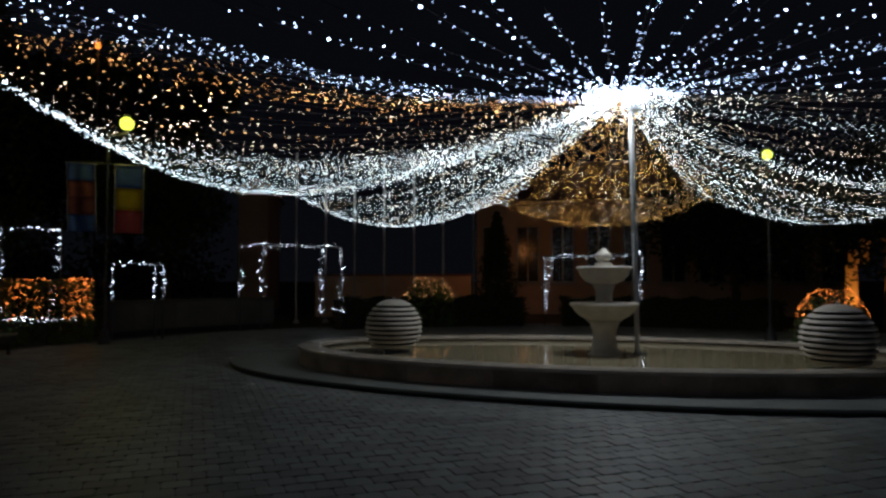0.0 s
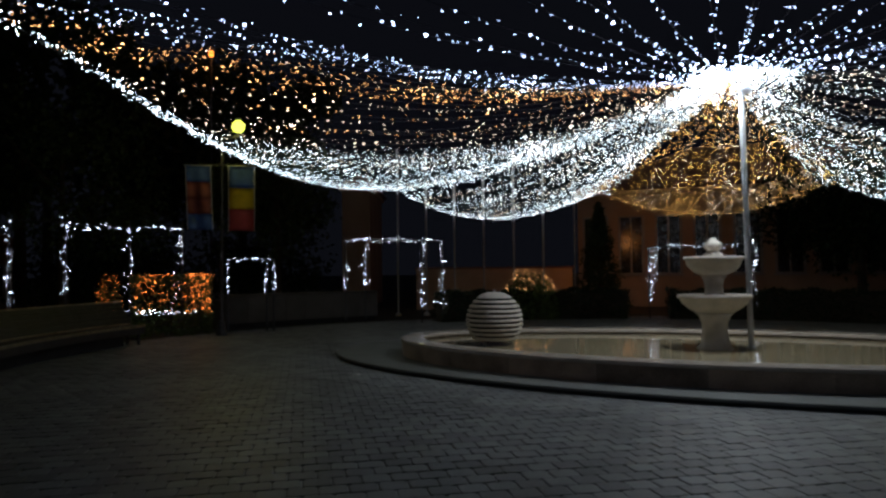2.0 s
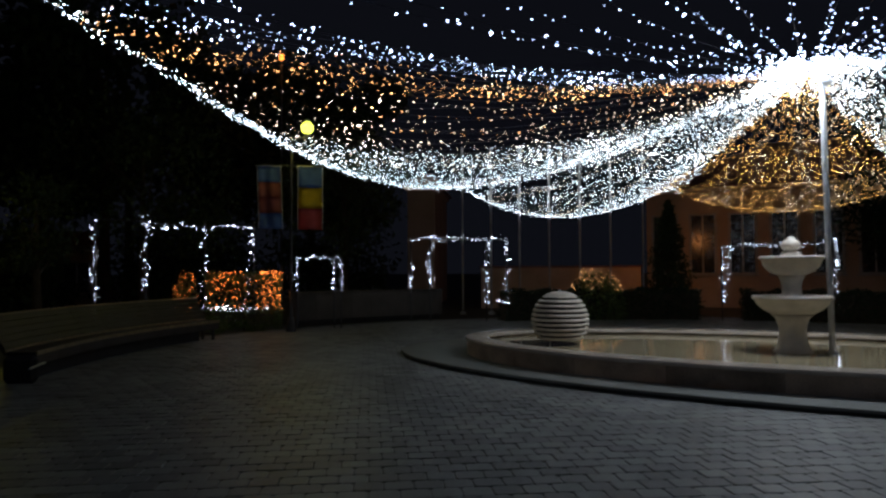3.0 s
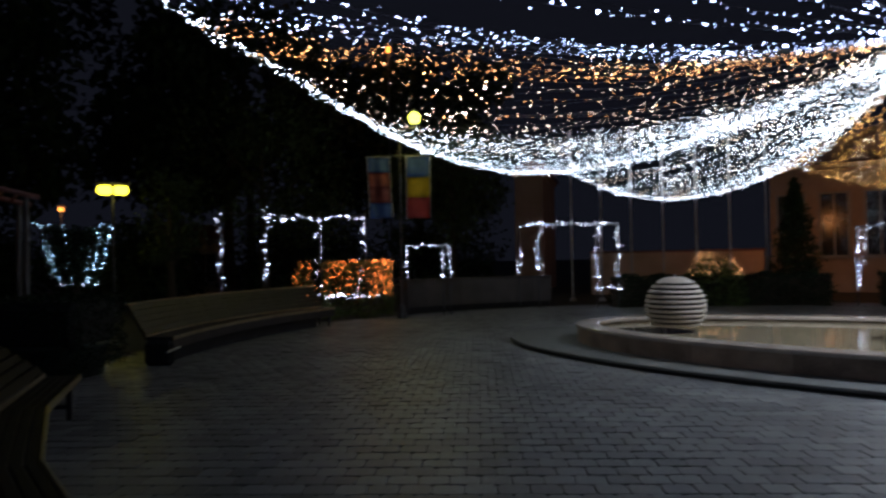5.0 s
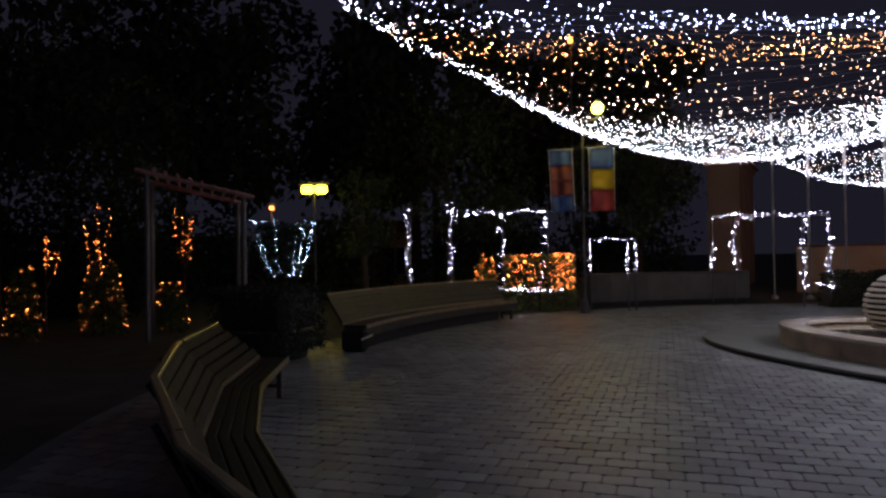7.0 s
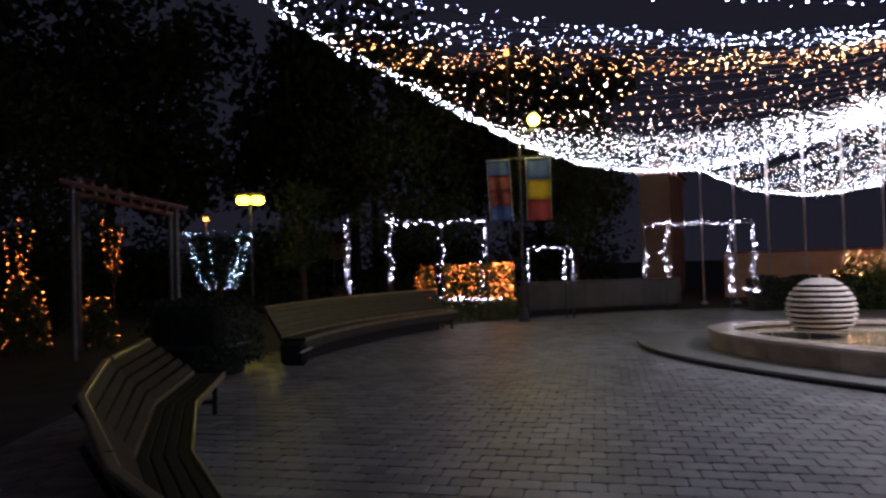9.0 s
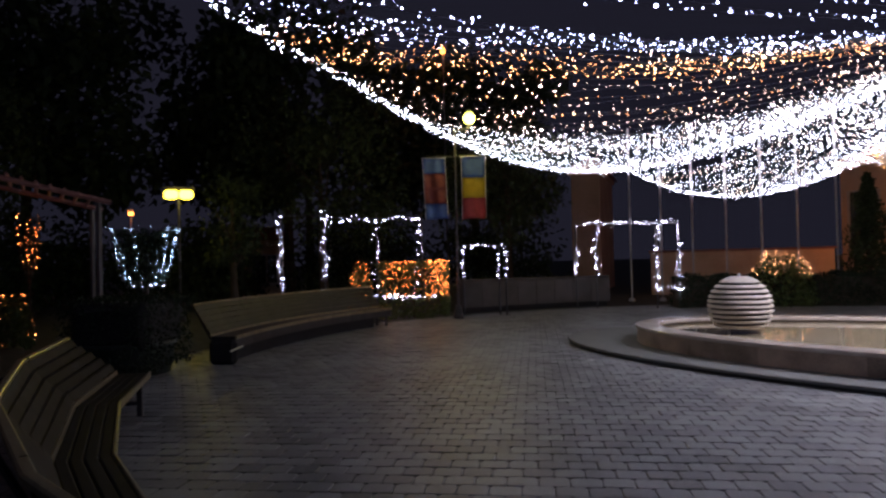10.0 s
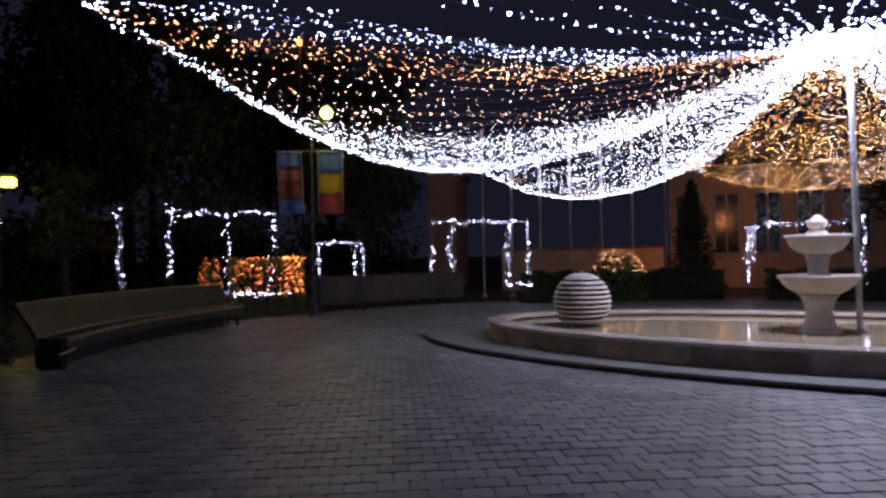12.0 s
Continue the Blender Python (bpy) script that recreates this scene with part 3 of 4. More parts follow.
def lit_hedge(x, y, z0, rx, ry, h, count, seed, label, turn):
    rng = random.Random(seed)
    t = thing("lit_hedge", (x, y, 0), label, "hedge", "bushes with lights", turn)
    def shape(g):
        p = [g.uniform(-1, 1) for _ in range(3)]
        k = g.randrange(3)
        p[k] = math.copysign(g.uniform(0.8, 1.0), p[k])
        w = 1 + 0.08 * math.sin(p[0] * 6)
        return rx * p[0], ry * p[1] * w, 0.05 + (z0 + h) * (p[2] * w + 1) / 2.1
    crown(t, 3500, shape, 0.09, rng, M_LEAFY, "foliage")
    part("stem", tube(bmesh.new(), [(0, 0, 0), (0, 0, h * 0.7)], 0.03, 6), M_BARK, t)
    pts = []
    for _ in range(count):
        u = rng.uniform(-1, 1) if rng.random() < 0.55 else rng.uniform(0.45, 1)
        if rng.random() < 0.25:
            pts.append((rx * u, rng.uniform(-ry, ry), z0 + h * 1.02))
        else:
            pts.append((rx * u, -ry * 1.04, z0 + h * rng.uniform(0, 1)))
    bulb_part(pts, 0.0092, G_ORANGE, t, 0.02, rng)
    bulb_part([(rx * (-0.9 + 1.5 * i / 34), -ry * 1.08, z0 + 0.02) for i in range(35)], 0.012, G_FRAME, t, 0.03, rng)


def lit_bush(x, y, z0, rx, ry, h, glow_mat, count, seed, label, leaves=1600, name="lit_bush", turn=0.0, br=0.016, low=0.0):
    rng = random.Random(seed)
    t = thing(name, (x, y, z0), label, "bush", "bushes with lights", turn)
    def shape(g):
        a, u, q = g.uniform(0, 6.283), g.uniform(0, 1), g.uniform(0.7, 1.0)
        w = math.sqrt(max(0, 1 - (u * 0.92) ** 2)) * q
        return rx * w * math.cos(a), ry * w * math.sin(a), 0.04 + h * u * q
    crown(t, leaves, shape, 0.09, rng, M_LEAFY, "foliage")
    part("stem", tube(bmesh.new(), [(0, 0, 0), (0, 0, h * 0.7)], 0.03, 6), M_BARK, t)
    pts = []
    for _ in range(count):
        a, u = rng.uniform(0, 6.283), rng.uniform(low, 1)
        w = math.sqrt(max(0, 1 - (u * 0.92) ** 2)) * 1.05
        pts.append((rx * w * math.cos(a), ry * w * math.sin(a), 0.05 + h * u * 1.03))
    bulb_part(pts, br, glow_mat, t, 0.01, rng)
    return t


# ---------------------------------------------------------------- light frames
def light_frame(name, label, runs, posts, glow_mat, seed, group="light frames", br=0.0135, step=0.068, jit=0.04, wave=0.045):
    """A frame of thin steel bars (posts) with bulbs wound along some runs; each is a pair of end points."""
    rng = random.Random(seed)
    base = posts[0][0]
    t = thing(name, (base[0], base[1], 0), label, "light frame", group)
    off = Vector((base[0], base[1], 0))
    for p0, p1 in posts:
        part("bar", tube(bmesh.new(), [Vector(p0) - off, Vector(p1) - off], 0.025, 6), M_DARKSTEEL, t)
    for p0, p1 in runs:
        p0, p1 = Vector(p0) - off, Vector(p1) - off
        n = max(2, int((p1 - p0).length / step))
        ph, along_run = rng.uniform(0, 6.28), (p1 - p0).normalized()
        side = Vector((0.8, 0.6, 0)) if abs(along_run.z) > 0.5 else Vector((0, 0, 1))
        pts = [p0.lerp(p1, (k + rng.uniform(0.15, 0.85)) / n) + Vector((0.02, -0.065, 0)) + side * wave * math.sin(ph + 5.5 * k * step) for k in range(n)]
        part("cable", tube(bmesh.new(), [p0 + Vector((0.015, -0.045, 0)), p1 + Vector((0.015, -0.045, 0))], 0.006, 4), M_WIRE, t)
        bulb_part(pts, br, glow_mat, t, jit, rng)
    return t


def gate_frames():
    a, b = (-5.67, 21.26), (-3.28, 21.75)
    c, d = (-3.92, 21.65), (-6.26, 21.09)
    light_frame("light_gate", "tall gate-shaped frame outlined in cool white bulbs", [
        ((*a, 1.05), (*a, 2.66)), ((*a, 2.66), (*b, 2.58)), ((*b, 2.58), (*b, 0.56)), ((*c, 0.6), (*b, 0.56)), ((*c, 0.6), (*c, 2.6)), ((*d, 1.05), (*d, 1.95)), ((*d, 2.6), (*a, 2.66))],
        [((*a, 0), (*a, 2.66)), ((*b, 0), (*b, 2.58)), ((*a, 2.66), (*b, 2.58)), ((*d, 0), (*d, 2.6)), ((*d, 2.6), (*a, 2.66)), ((*c, 0), (*c, 2.5))], G_FRAME, 1)
    a, b = (3.38, 23.57), (6.46, 22.9)
    light_frame("light_gate", "wide gate-shaped frame outlined in cool white bulbs", [
        ((*a, 0.5), (*a, 2.34)), ((*a, 2.34), (*b, 2.41)), ((*b, 2.41), (*b, 0.5)), ((3.55, 23.5, 2.3), (3.5, 23.5, 1.2))],
        [((*a, 0), (*a, 2.34)), ((*b, 0), (*b, 2.41)), ((*a, 2.34), (*b, 2.41))], G_FRAME, 2)
    a, b = (-8.70, 18.01), (-7.58, 18.51)
    c = (-7.76, 18.44)
    light_frame("light_box", "small square frame outlined in fine white bulbs", [
        ((*a, 1.1), (*a, 2.0)), ((*a, 2.0), (*b, 2.0)), ((*b, 2.0), (*b, 1.1)), ((*c, 1.95), (*c, 1.1))],
        [((*a, 0), (*a, 2.0)), ((*b, 0), (*b, 2.0)), ((*a, 2.0), (*b, 2.0)), ((*c, 0), (*c, 2.0))], G_FRAME, 3, br=0.0105, step=0.042, jit=0.03, wave=0.02)
    p = [(-13.69, 15.92), (-12.69, 16.73), (-11.42, 17.63), (-10.25, 18.33)]
    light_frame("light_stall", "open stall frame with white bulbs wound round its posts", [
        ((*p[0], 0.9), (*p[0], 3.0)), ((*p[1], 1.0), (*p[1], 3.25)), ((*p[1], 2.95), (*p[2], 2.86)), ((*p[2], 2.9), (*p[3], 2.95)), ((*p[2], 2.85), (*p[2], 0.6)), ((*p[3], 2.9), (-10.45, 18.2, 0.6)),
        ((-11.4, 17.6, 0.55), (-10.4, 18.2, 0.55))],
        [((*q, 0), (*q, 3.1)) for q in p] + [((*p[0], 3.05), (*p[1], 3.05)), ((*p[1], 3.0), (*p[2], 2.9)), ((*p[2], 2.9), (*p[3], 2.95))], G_FRAME, 4, jit=0.05)


gate_frames()
lit_hedge(-9.77, 16.95, 0.62, 0.98, 0.35, 0.95, 430, 11, "low clipped hedge wrapped in orange fairy lights", 30)
lit_bush(-11.0, 16.1, 0.0, 0.36, 0.3, 1.55, G_ORANGE, 150, 12, "small round bush wrapped in orange fairy lights", 700, br=0.0095)
lit_bush(-0.55, 23.0, 0.0, 0.95, 0.6, 1.55, G_AMBER, 120, 13, "rounded bush with golden fairy lights over its top", 3000, low=0.55, br=0.010)
lit_bush(7.6, 13.6, 0.0, 0.8, 0.5, 1.3, G_ORANGE, 220, 14, "low bush with orange fairy lights", 2200, low=0.6, br=0.011)
lit_bush(-15.3, 7.4, 0.0, 0.5, 0.45, 1.6, G_ORANGE, 102, 15, "bush with loose orange fairy lights", 1800, br=0.0082)
lit_bush(-15.9, 6.0, 0.0, 0.35, 0.35, 1.5, G_ORANGE, 51, 16, "narrow bush with loose orange fairy lights", 1200, br=0.0082)
lit_bush(-14.6, 8.6, 0.0, 0.45, 0.35, 1.1, G_ORANGE, 37, 17, "low bush with a few orange fairy lights", 1200, br=0.0082)


def lit_sapling(x, y, h, seed):
    """Bare young tree with orange lights wound up its few upright branches."""
    rng = random.Random(seed)
    t = thing("lit_sapling", (x, y, -0.03), "bare young tree with orange lights wound up its branches", "tree", "saplings with lights")
    part("trunk", tube(bmesh.new(), [(0, 0, 0), (0, 0, h * 0.5)], 0.035, 6, taper=0.025), M_BARK, t)
    for i in range(4):
        a = rng.uniform(0, 6.28)
        q = rng.uniform(0.15, 0.42)
        path = [(0, 0, h * 0.45), (q * 0.7 * math.cos(a), q * 0.7 * math.sin(a), h * 0.65), (q * math.cos(a), q * math.sin(a), h * rng.uniform(0.85, 1.0))]
        part("branch", tube(bmesh.new(), path, 0.02, 5, taper=0.008), M_BARK, t)
        pts = [Vector(path[1]).lerp(Vector(path[2]), rng.uniform(-0.2, 1)) for _ in range(15)]
        bulb_part(pts, 0.0080, G_ORANGE, t, 0.03, rng)


lit_sapling(-15.4, 7.25, 2.95, 1)
lit_sapling(-14.5, 8.9, 2.9, 2)
lit_sapling(-15.75, 6.4, 2.3, 3)
conifer(2.02, 26.9, 4.2, 1.3, 3)
tree(-15.6, 16.0, 4.4, 0.85, 31, "small leafy tree lit yellow by the street lamp beside it", M_LEAF, 1500, 0.12)
tree(-16.0, 21.0, 7.5, 2.8, 32, "tall dark broad-leaved tree behind the stalls")
tree(-24.0, 12.0, 8.0, 3.2, 33, "tall dark broad-leaved tree behind the benches")
tree(-10.5, 26.0, 6.5, 2.4, 34, "dark broad-leaved tree in front of the houses")
tree(10.3, 24.5, 6.5, 2.6, 35, "dense dark broad-leaved tree in front of the houses", M_DEEP, 11000, 0.2)
tree(13.8, 21.5, 6.0, 2.4, 37, "dense dark broad-leaved tree in front of the houses", M_DEEP, 9000, 0.2)
tree(-19.0, 6.5, 8.5, 3.0, 38, "tall dark broad-leaved tree behind the pergola", M_DEEP, 9000, 0.22)
for x, y, h, w, q in ((-21.0, 25.0, 12.5, 4.6, 51), (-28.0, 17.0, 13.0, 5.2, 52), (-14.5, 31.5, 12.0, 4.4, 53), (-31.0, 7.0, 12.5, 5.0, 54), (-24.5, 31.0, 13.5, 5.0, 55)):
    tree(x, y, h, w, q, "tall dense dark broad-leaved tree in the park behind", M_DEEP, 9000, 0.42)
tree(-22.0, 5.0, 7.0, 2.6, 36, "dark broad-leaved tree behind the pergola")


def shrubbery(x, y, w, h, seed):
    """Loose mass of tall dark shrubs, leafy down to the ground."""
    rng = random.Random(seed)
    t = thing("shrub", (x, y, -0.03), "tall dense dark shrub at the edge of the park", "shrub", "shrubs at the park's edge")
    for i in range(5):
        a = i * 1.26 + rng.uniform(-0.3, 0.3)
        part("stem", tube(bmesh.new(), [(0.1 * math.cos(a), 0.1 * math.sin(a), 0), (w * 0.3 * math.cos(a), w * 0.3 * math.sin(a), h * 0.5), (w * 0.55 * math.cos(a), w * 0.55 * math.sin(a), h * 0.85)], 0.05, 5, taper=0.012), M_BARK, t)
    crown(t, 3600, clumps(rng, 34, w, w, 0.2, h * 0.9), 0.24, rng, M_DEEP)


for x, y, w, h, q in ((-25.0, 24.0, 2.8, 3.4, 61), (-21.5, 19.0, 2.4, 3.0, 62), (-25.5, 13.5, 2.8, 3.4, 63), (-21.0, 9.5, 2.2, 2.9, 64), (-24.0, 4.5, 2.8, 3.2, 65), (-17.5, 25.5, 2.5, 3.2, 66), (-12.5, 28.5, 2.4, 3.0, 67), (-19.5, 2.5, 2.4, 3.0, 68), (-27.5, 9.0, 2.6, 3.3, 69), (-20.0, 29.0, 2.6, 3.2, 70), (-30.0, 19.5, 2.8, 3.4, 71)):
    shrubbery(x, y, w, h, q)


# ---------------------------------------------------------------- lamps
def street_lamp(x, y, z, lens, label, colour=(1, 0.9, 0.2), watts=200.0, w=0.22, turn=0.0, globe=0.0, arm=0.0):
    t = thing("street_lamp", (x, y, -0.03), label, "street lamp", "street lamps", turn)
    part("post", tube(bmesh.new(), [(-arm, 0.02, 0), (-arm, 0.02, z - 0.1 - globe)], 0.045, 10, taper=0.035), M_DARKSTEEL, t)
    bm = lathe([(0.14, 0), (0.14, 0.1), (0.08, 0.4)], 12)
    for v in bm.verts:
        v.co.x -= arm
    part("base", bm, M_DARKSTEEL, t)
    if arm:
        part("arm", tube(bmesh.new(), [(-arm, 0.02, z - 0.34), (-arm * 0.4, 0.02, z - 0.30), (0, 0, z - globe - 0.08)], 0.025, 8), M_DARKSTEEL, t)
        part("flag_arm", tube(bmesh.new(), [(-arm - 0.8, 0, 4.50), (-arm + 0.88, 0, 4.50)], 0.02, 6), M_DARKSTEEL, t)
    if globe:
        prof = [(max(0.02, globe * math.sin(math.pi * k / 10)), z - globe * math.cos(math.pi * k / 10)) for k in range(11)]
        part("globe", lathe(prof, 20), lens, t, "glowing glass globe", smooth=True)
        part("cap", lathe([(0.09, z + globe), (0.11, z + globe + 0.02), (0.04, z + globe + 0.08)], 12), M_DARKSTEEL, t)
        part("collar", lathe([(0.05, z - globe - 0.12), (0.08, z - globe - 0.03), (0.07, z - globe)], 12), M_DARKSTEEL, t)
    else:
        part("head", new_box(-w - 0.05, -0.1, z + 0.10, w + 0.05, 0.16, z + 0.22, bevel=0.03), M_DARKSTEEL, t)
        for k in (-1, 1):
            part("lens", new_box(k * w / 2 - w * 0.47, -0.09, z - 0.17, k * w / 2 + w * 0.47, 0.06, z + 0.098, bevel=0.07), lens, t, "glowing lamp lens")
    lamp = bpy.data.lights.new("lamp_light", "POINT")
    lamp.color, lamp.energy, lamp.shadow_soft_size = colour, watts, 0.15
    o = new("lamp_light", lamp)
    o.parent = t
    o.location = (0, -0.35, z - 0.15)
    return t


street_lamp(-8.04, 17.22, 5.55, G_LAMPW, "street lamp with a glowing globe and arms carrying two flags", w=0.17, watts=28, globe=0.165, arm=0.42, turn=25)
street_lamp(-16.45, 14.61, 3.83, G_SODIUM, "street lamp with a glaring yellow head beside a tree", w=0.42, watts=4, turn=45)
street_lamp(8.08, 17.2, 4.73, G_LAMPW, "street lamp with a glowing pale yellow head above the canopy edge", w=0.15, watts=10, globe=0.12, turn=-25)


# ---------------------------------------------------------------- flags
def flag(x0, y0, x1, y1, z0, z1, bands, label, seed, slant=0.0):
    """Banner hung from a crossbar: a cloth in folds, in stripes, with white hems down its sides."""
    f = thing("banner_flag", (x0, y0, 0), label, "flag", "flags on the lamp post")
    dx, dy = x1 - x0, y1 - y0

    def place(u, z):
        w = (0.045 * math.sin(u * 8 + seed + z * 1.3) + 0.02 * math.sin(z * 6 + seed)) * (z1 - z) / (z1 - z0) + 0.012 * math.sin(u * 14)
        q = u + slant * (z1 - z) / (z1 - z0)
        return dx * q + w * 0.5, dy * q - w, z

    def cloth(u0, u1, za, zb, n):
        bm = bmesh.new()
        grid = [[bm.verts.new(place(u0 + (u1 - u0) * c / n, za + (zb - za) * r / 6)) for c in range(n + 1)] for r in range(7)]
        for r in range(6):
            for c in range(n):
                bm.faces.new((grid[r][c], grid[r][c + 1], grid[r + 1][c + 1], grid[r + 1][c]))
        bmesh.ops.solidify(bm, geom=bm.faces[:], thickness=0.006)
        return bm

    h = (z1 - z0) / len(bands)
    for i, m in enumerate(bands):
        part("stripe", cloth(0.03, 0.97, z0 + h * i, z0 + h * (i + 1), 9), m, f, smooth=True)
    for u in (0.0, 0.972):
        part("hem", cloth(u, u + 0.028, z0 - 0.01, z1, 1), M_HEM, f, "white side hem")
    part("crossbar", tube(bmesh.new(), [(-0.05 * dx, -0.05 * dy, z1 + 0.01), (dx * 1.05, dy * 1.05, z1 + 0.01)], 0.015, 6), M_STEEL, f)


flag(-8.27, 17.11, -7.66, 17.40, 2.75, 4.45, [M_RED, M_YELLOW, M_BLUE], "hanging flag with blue, yellow and red bands", 1)
flag(-9.22, 16.61, -8.66, 16.91, 2.76, 4.43, [M_BLUE, M_DULLRED, M_DULLRED, M_BLUE], "hanging dull red flag with blue ends", 4, 0.1)


def flagpole(x, y):
    t = thing("flagpole", (x, y, -0.03), "slim pale metal flagpole without a flag", "flagpole", "row of flagpoles")
    part("pole", tube(bmesh.new(), [(0, 0, 0), (0, 0, 6.3)], 0.034, 8, taper=0.024), M_POLE, t)
    part("foot", lathe([(0.12, 0), (0.12, 0.08), (0.06, 0.12)], 10), M_STEEL, t)


for x, y in ((-5.5, 25.4), (-4.45, 25.6), (-3.4, 25.77), (-2.3, 25.9), (-1.18, 25.97), (-0.08, 26.0), (1.07, 25.98)):
    flagpole(x, y)


# ---------------------------------------------------------------- pergola, shrubs in tubs
def pergola():
    t = thing("pergola", (-13.13, 7.25, -0.03), "open pergola of slim steel posts with reddish timber rafters", "pergola")
    dx, dy = 1.0, 1.57
    for i, (px, py) in enumerate(((0, 0), (dx, dy), (-1.6, 1.0), (dx - 1.6, dy + 1.0))):
        part("post", new_box(px - 0.04, py - 0.04, 0, px + 0.04, py + 0.04, (3.35, 2.92)[i % 2], bevel=0.008), M_POSTGREY, t)
    part("beam", tube(bmesh.new(), [(-0.12, -0.18, 3.46), (dx + 0.12, dy + 0.18, 2.93)], 0.05, 4), M_REDWOOD, t)
    part("beam", tube(bmesh.new(), [(-1.72, 0.82, 3.46), (dx - 1.48, dy + 1.18, 2.93)], 0.05, 4), M_REDWOOD, t)
    for k in range(8):
        u = (k + 0.5) / 8
        x, y, z = dx * u, dy * u, 3.46 - 0.53 * u + 0.06
        part("rafter", tube(bmesh.new(), [(x + 0.12, y - 0.08, z), (x - 1.75, y + 1.1, z)], 0.035, 4), M_REDWOOD, t)


pergola()


def tub_shrub():
    rng = random.Random(8)
    t = thing("shrub_tub", (-12.4, 10.1, -0.03), "vase-shaped shrub outlined with vertical strings of white lights", "shrub")
    part("stem", tube(bmesh.new(), [(0, 0, 0), (0, 0, 1.3)], 0.06, 8), M_BARK, t)
    def shape(g):
        a, u = g.uniform(0, 6.283), g.uniform(0, 1)
        r = (0.27 + 0.38 * u ** 0.6) * g.uniform(0.6, 0.95)
        return r * math.cos(a), r * math.sin(a), 1.22 + 1.2 * u
    crown(t, 2200, shape, 0.1, rng, M_DEEP)
    for k in range(11):
        a = 2 * math.pi * k / 11 + rng.uniform(0, 0.35)
        thick = math.cos(a - 0.75) > 0.75
        n = 34 if thick else 17
        top = 1.0 if thick or k % 2 else rng.uniform(0.6, 0.95)
        pts = [((0.26 + 0.40 * (j / n) ** 0.5) * math.cos(a), (0.26 + 0.40 * (j / n) ** 0.5) * math.sin(a), 1.27 + 1.22 * top * j / n) for j in range(n)]
        bulb_part(pts, 0.0090 if thick else 0.0066, G_BLUISH, t, 0.022, rng, name="light_strand")
    pts = [(0.68 * math.cos(a / 4), 0.68 * math.sin(a / 4), 2.47) for a in range(26)]
    bulb_part(pts, 0.0072, G_BLUISH, t, 0.03, rng, name="light_strand")
    pts = [(0.30 * math.cos(a / 4), 0.30 * math.sin(a / 4), 1.27) for a in range(26)]
    bulb_part(pts, 0.0085, G_FRAME, t, 0.025, rng, name="light_strand")


tub_shrub()


def bench_planter(deg, R):
    a = math.radians(deg)
    rng = random.Random(int(deg))
    t = thing("planter", (CX + R * math.cos(a), CY + R * math.sin(a), 0), "dark tub with a clipped box-shaped shrub between two benches", "planter", "planters between benches", deg)
    part("tub", lathe([(0.52, 0), (0.60, 0.02), (0.66, 0.42), (0.69, 0.44), (0.69, 0.50), (0.62, 0.50), (0.60, 0.44)], 24), M_POT, t, smooth=True)
    part("twig_core", new_box(-0.6, -0.6, 0.40, 0.6, 0.6, 1.10, bevel=0.12), M_DARK_SHADE, t, "dense dark twigs inside")

    def shape(g):
        p = [g.uniform(-1, 1) for _ in range(3)]
        k = g.randrange(3)
        p[k] = math.copysign(g.uniform(0.86, 1.0), p[k])
        return 0.70 * p[0], 0.70 * p[1], 0.66 + 0.52 * p[2]
    crown(t, 5200, shape, 0.05, rng, M_DEEP, name="shrub")


bench_planter(202.6, 12.8)


def ring_hedge(d0, d1, h, seed):
    """Clipped hedge along the ring, filled with leaves."""
    rng = random.Random(seed)
    a = math.radians((d0 + d1) / 2)
    t = thing("hedge", (CX + 11.7 * math.cos(a), CY + 11.7 * math.sin(a), -0.03), "low dark clipped evergreen hedge bounding the square", "hedge", "hedges round the square")
    o = Vector((CX + 11.7 * math.cos(a), CY + 11.7 * math.sin(a), 0))
    def shape(g):
        d, z = math.radians(g.uniform(d0, d1)), g.uniform(0.03, 1)
        r = 11.7 + g.choice((-1, 1)) * 0.38 * g.uniform(0.75, 1.05) if g.random() < 0.65 else 11.7 + g.uniform(-0.38, 0.38)
        z = z * h if abs(r - 11.7) > 0.26 else h * g.uniform(0.9, 1.04)
        return CX + r * math.cos(d) - o.x, CY + r * math.sin(d) - o.y, z + 0.05 * math.sin(d * 70)
    crown(t, 9000, shape, 0.085, rng, M_DEEP, "foliage")
    bm = arc_strip(d0 + 0.3, d1 - 0.3, [(11.45, 0), (11.95, 0), (11.95, h * 0.9), (11.45, h * 0.9)], 14)
    for v in bm.verts:
        v.co -= o
    part("core", bm, M_BARK, t, "dense dark twigs inside")


ring_hedge(90, 122, 0.98, 1)
ring_hedge(50, 84, 0.95, 2)


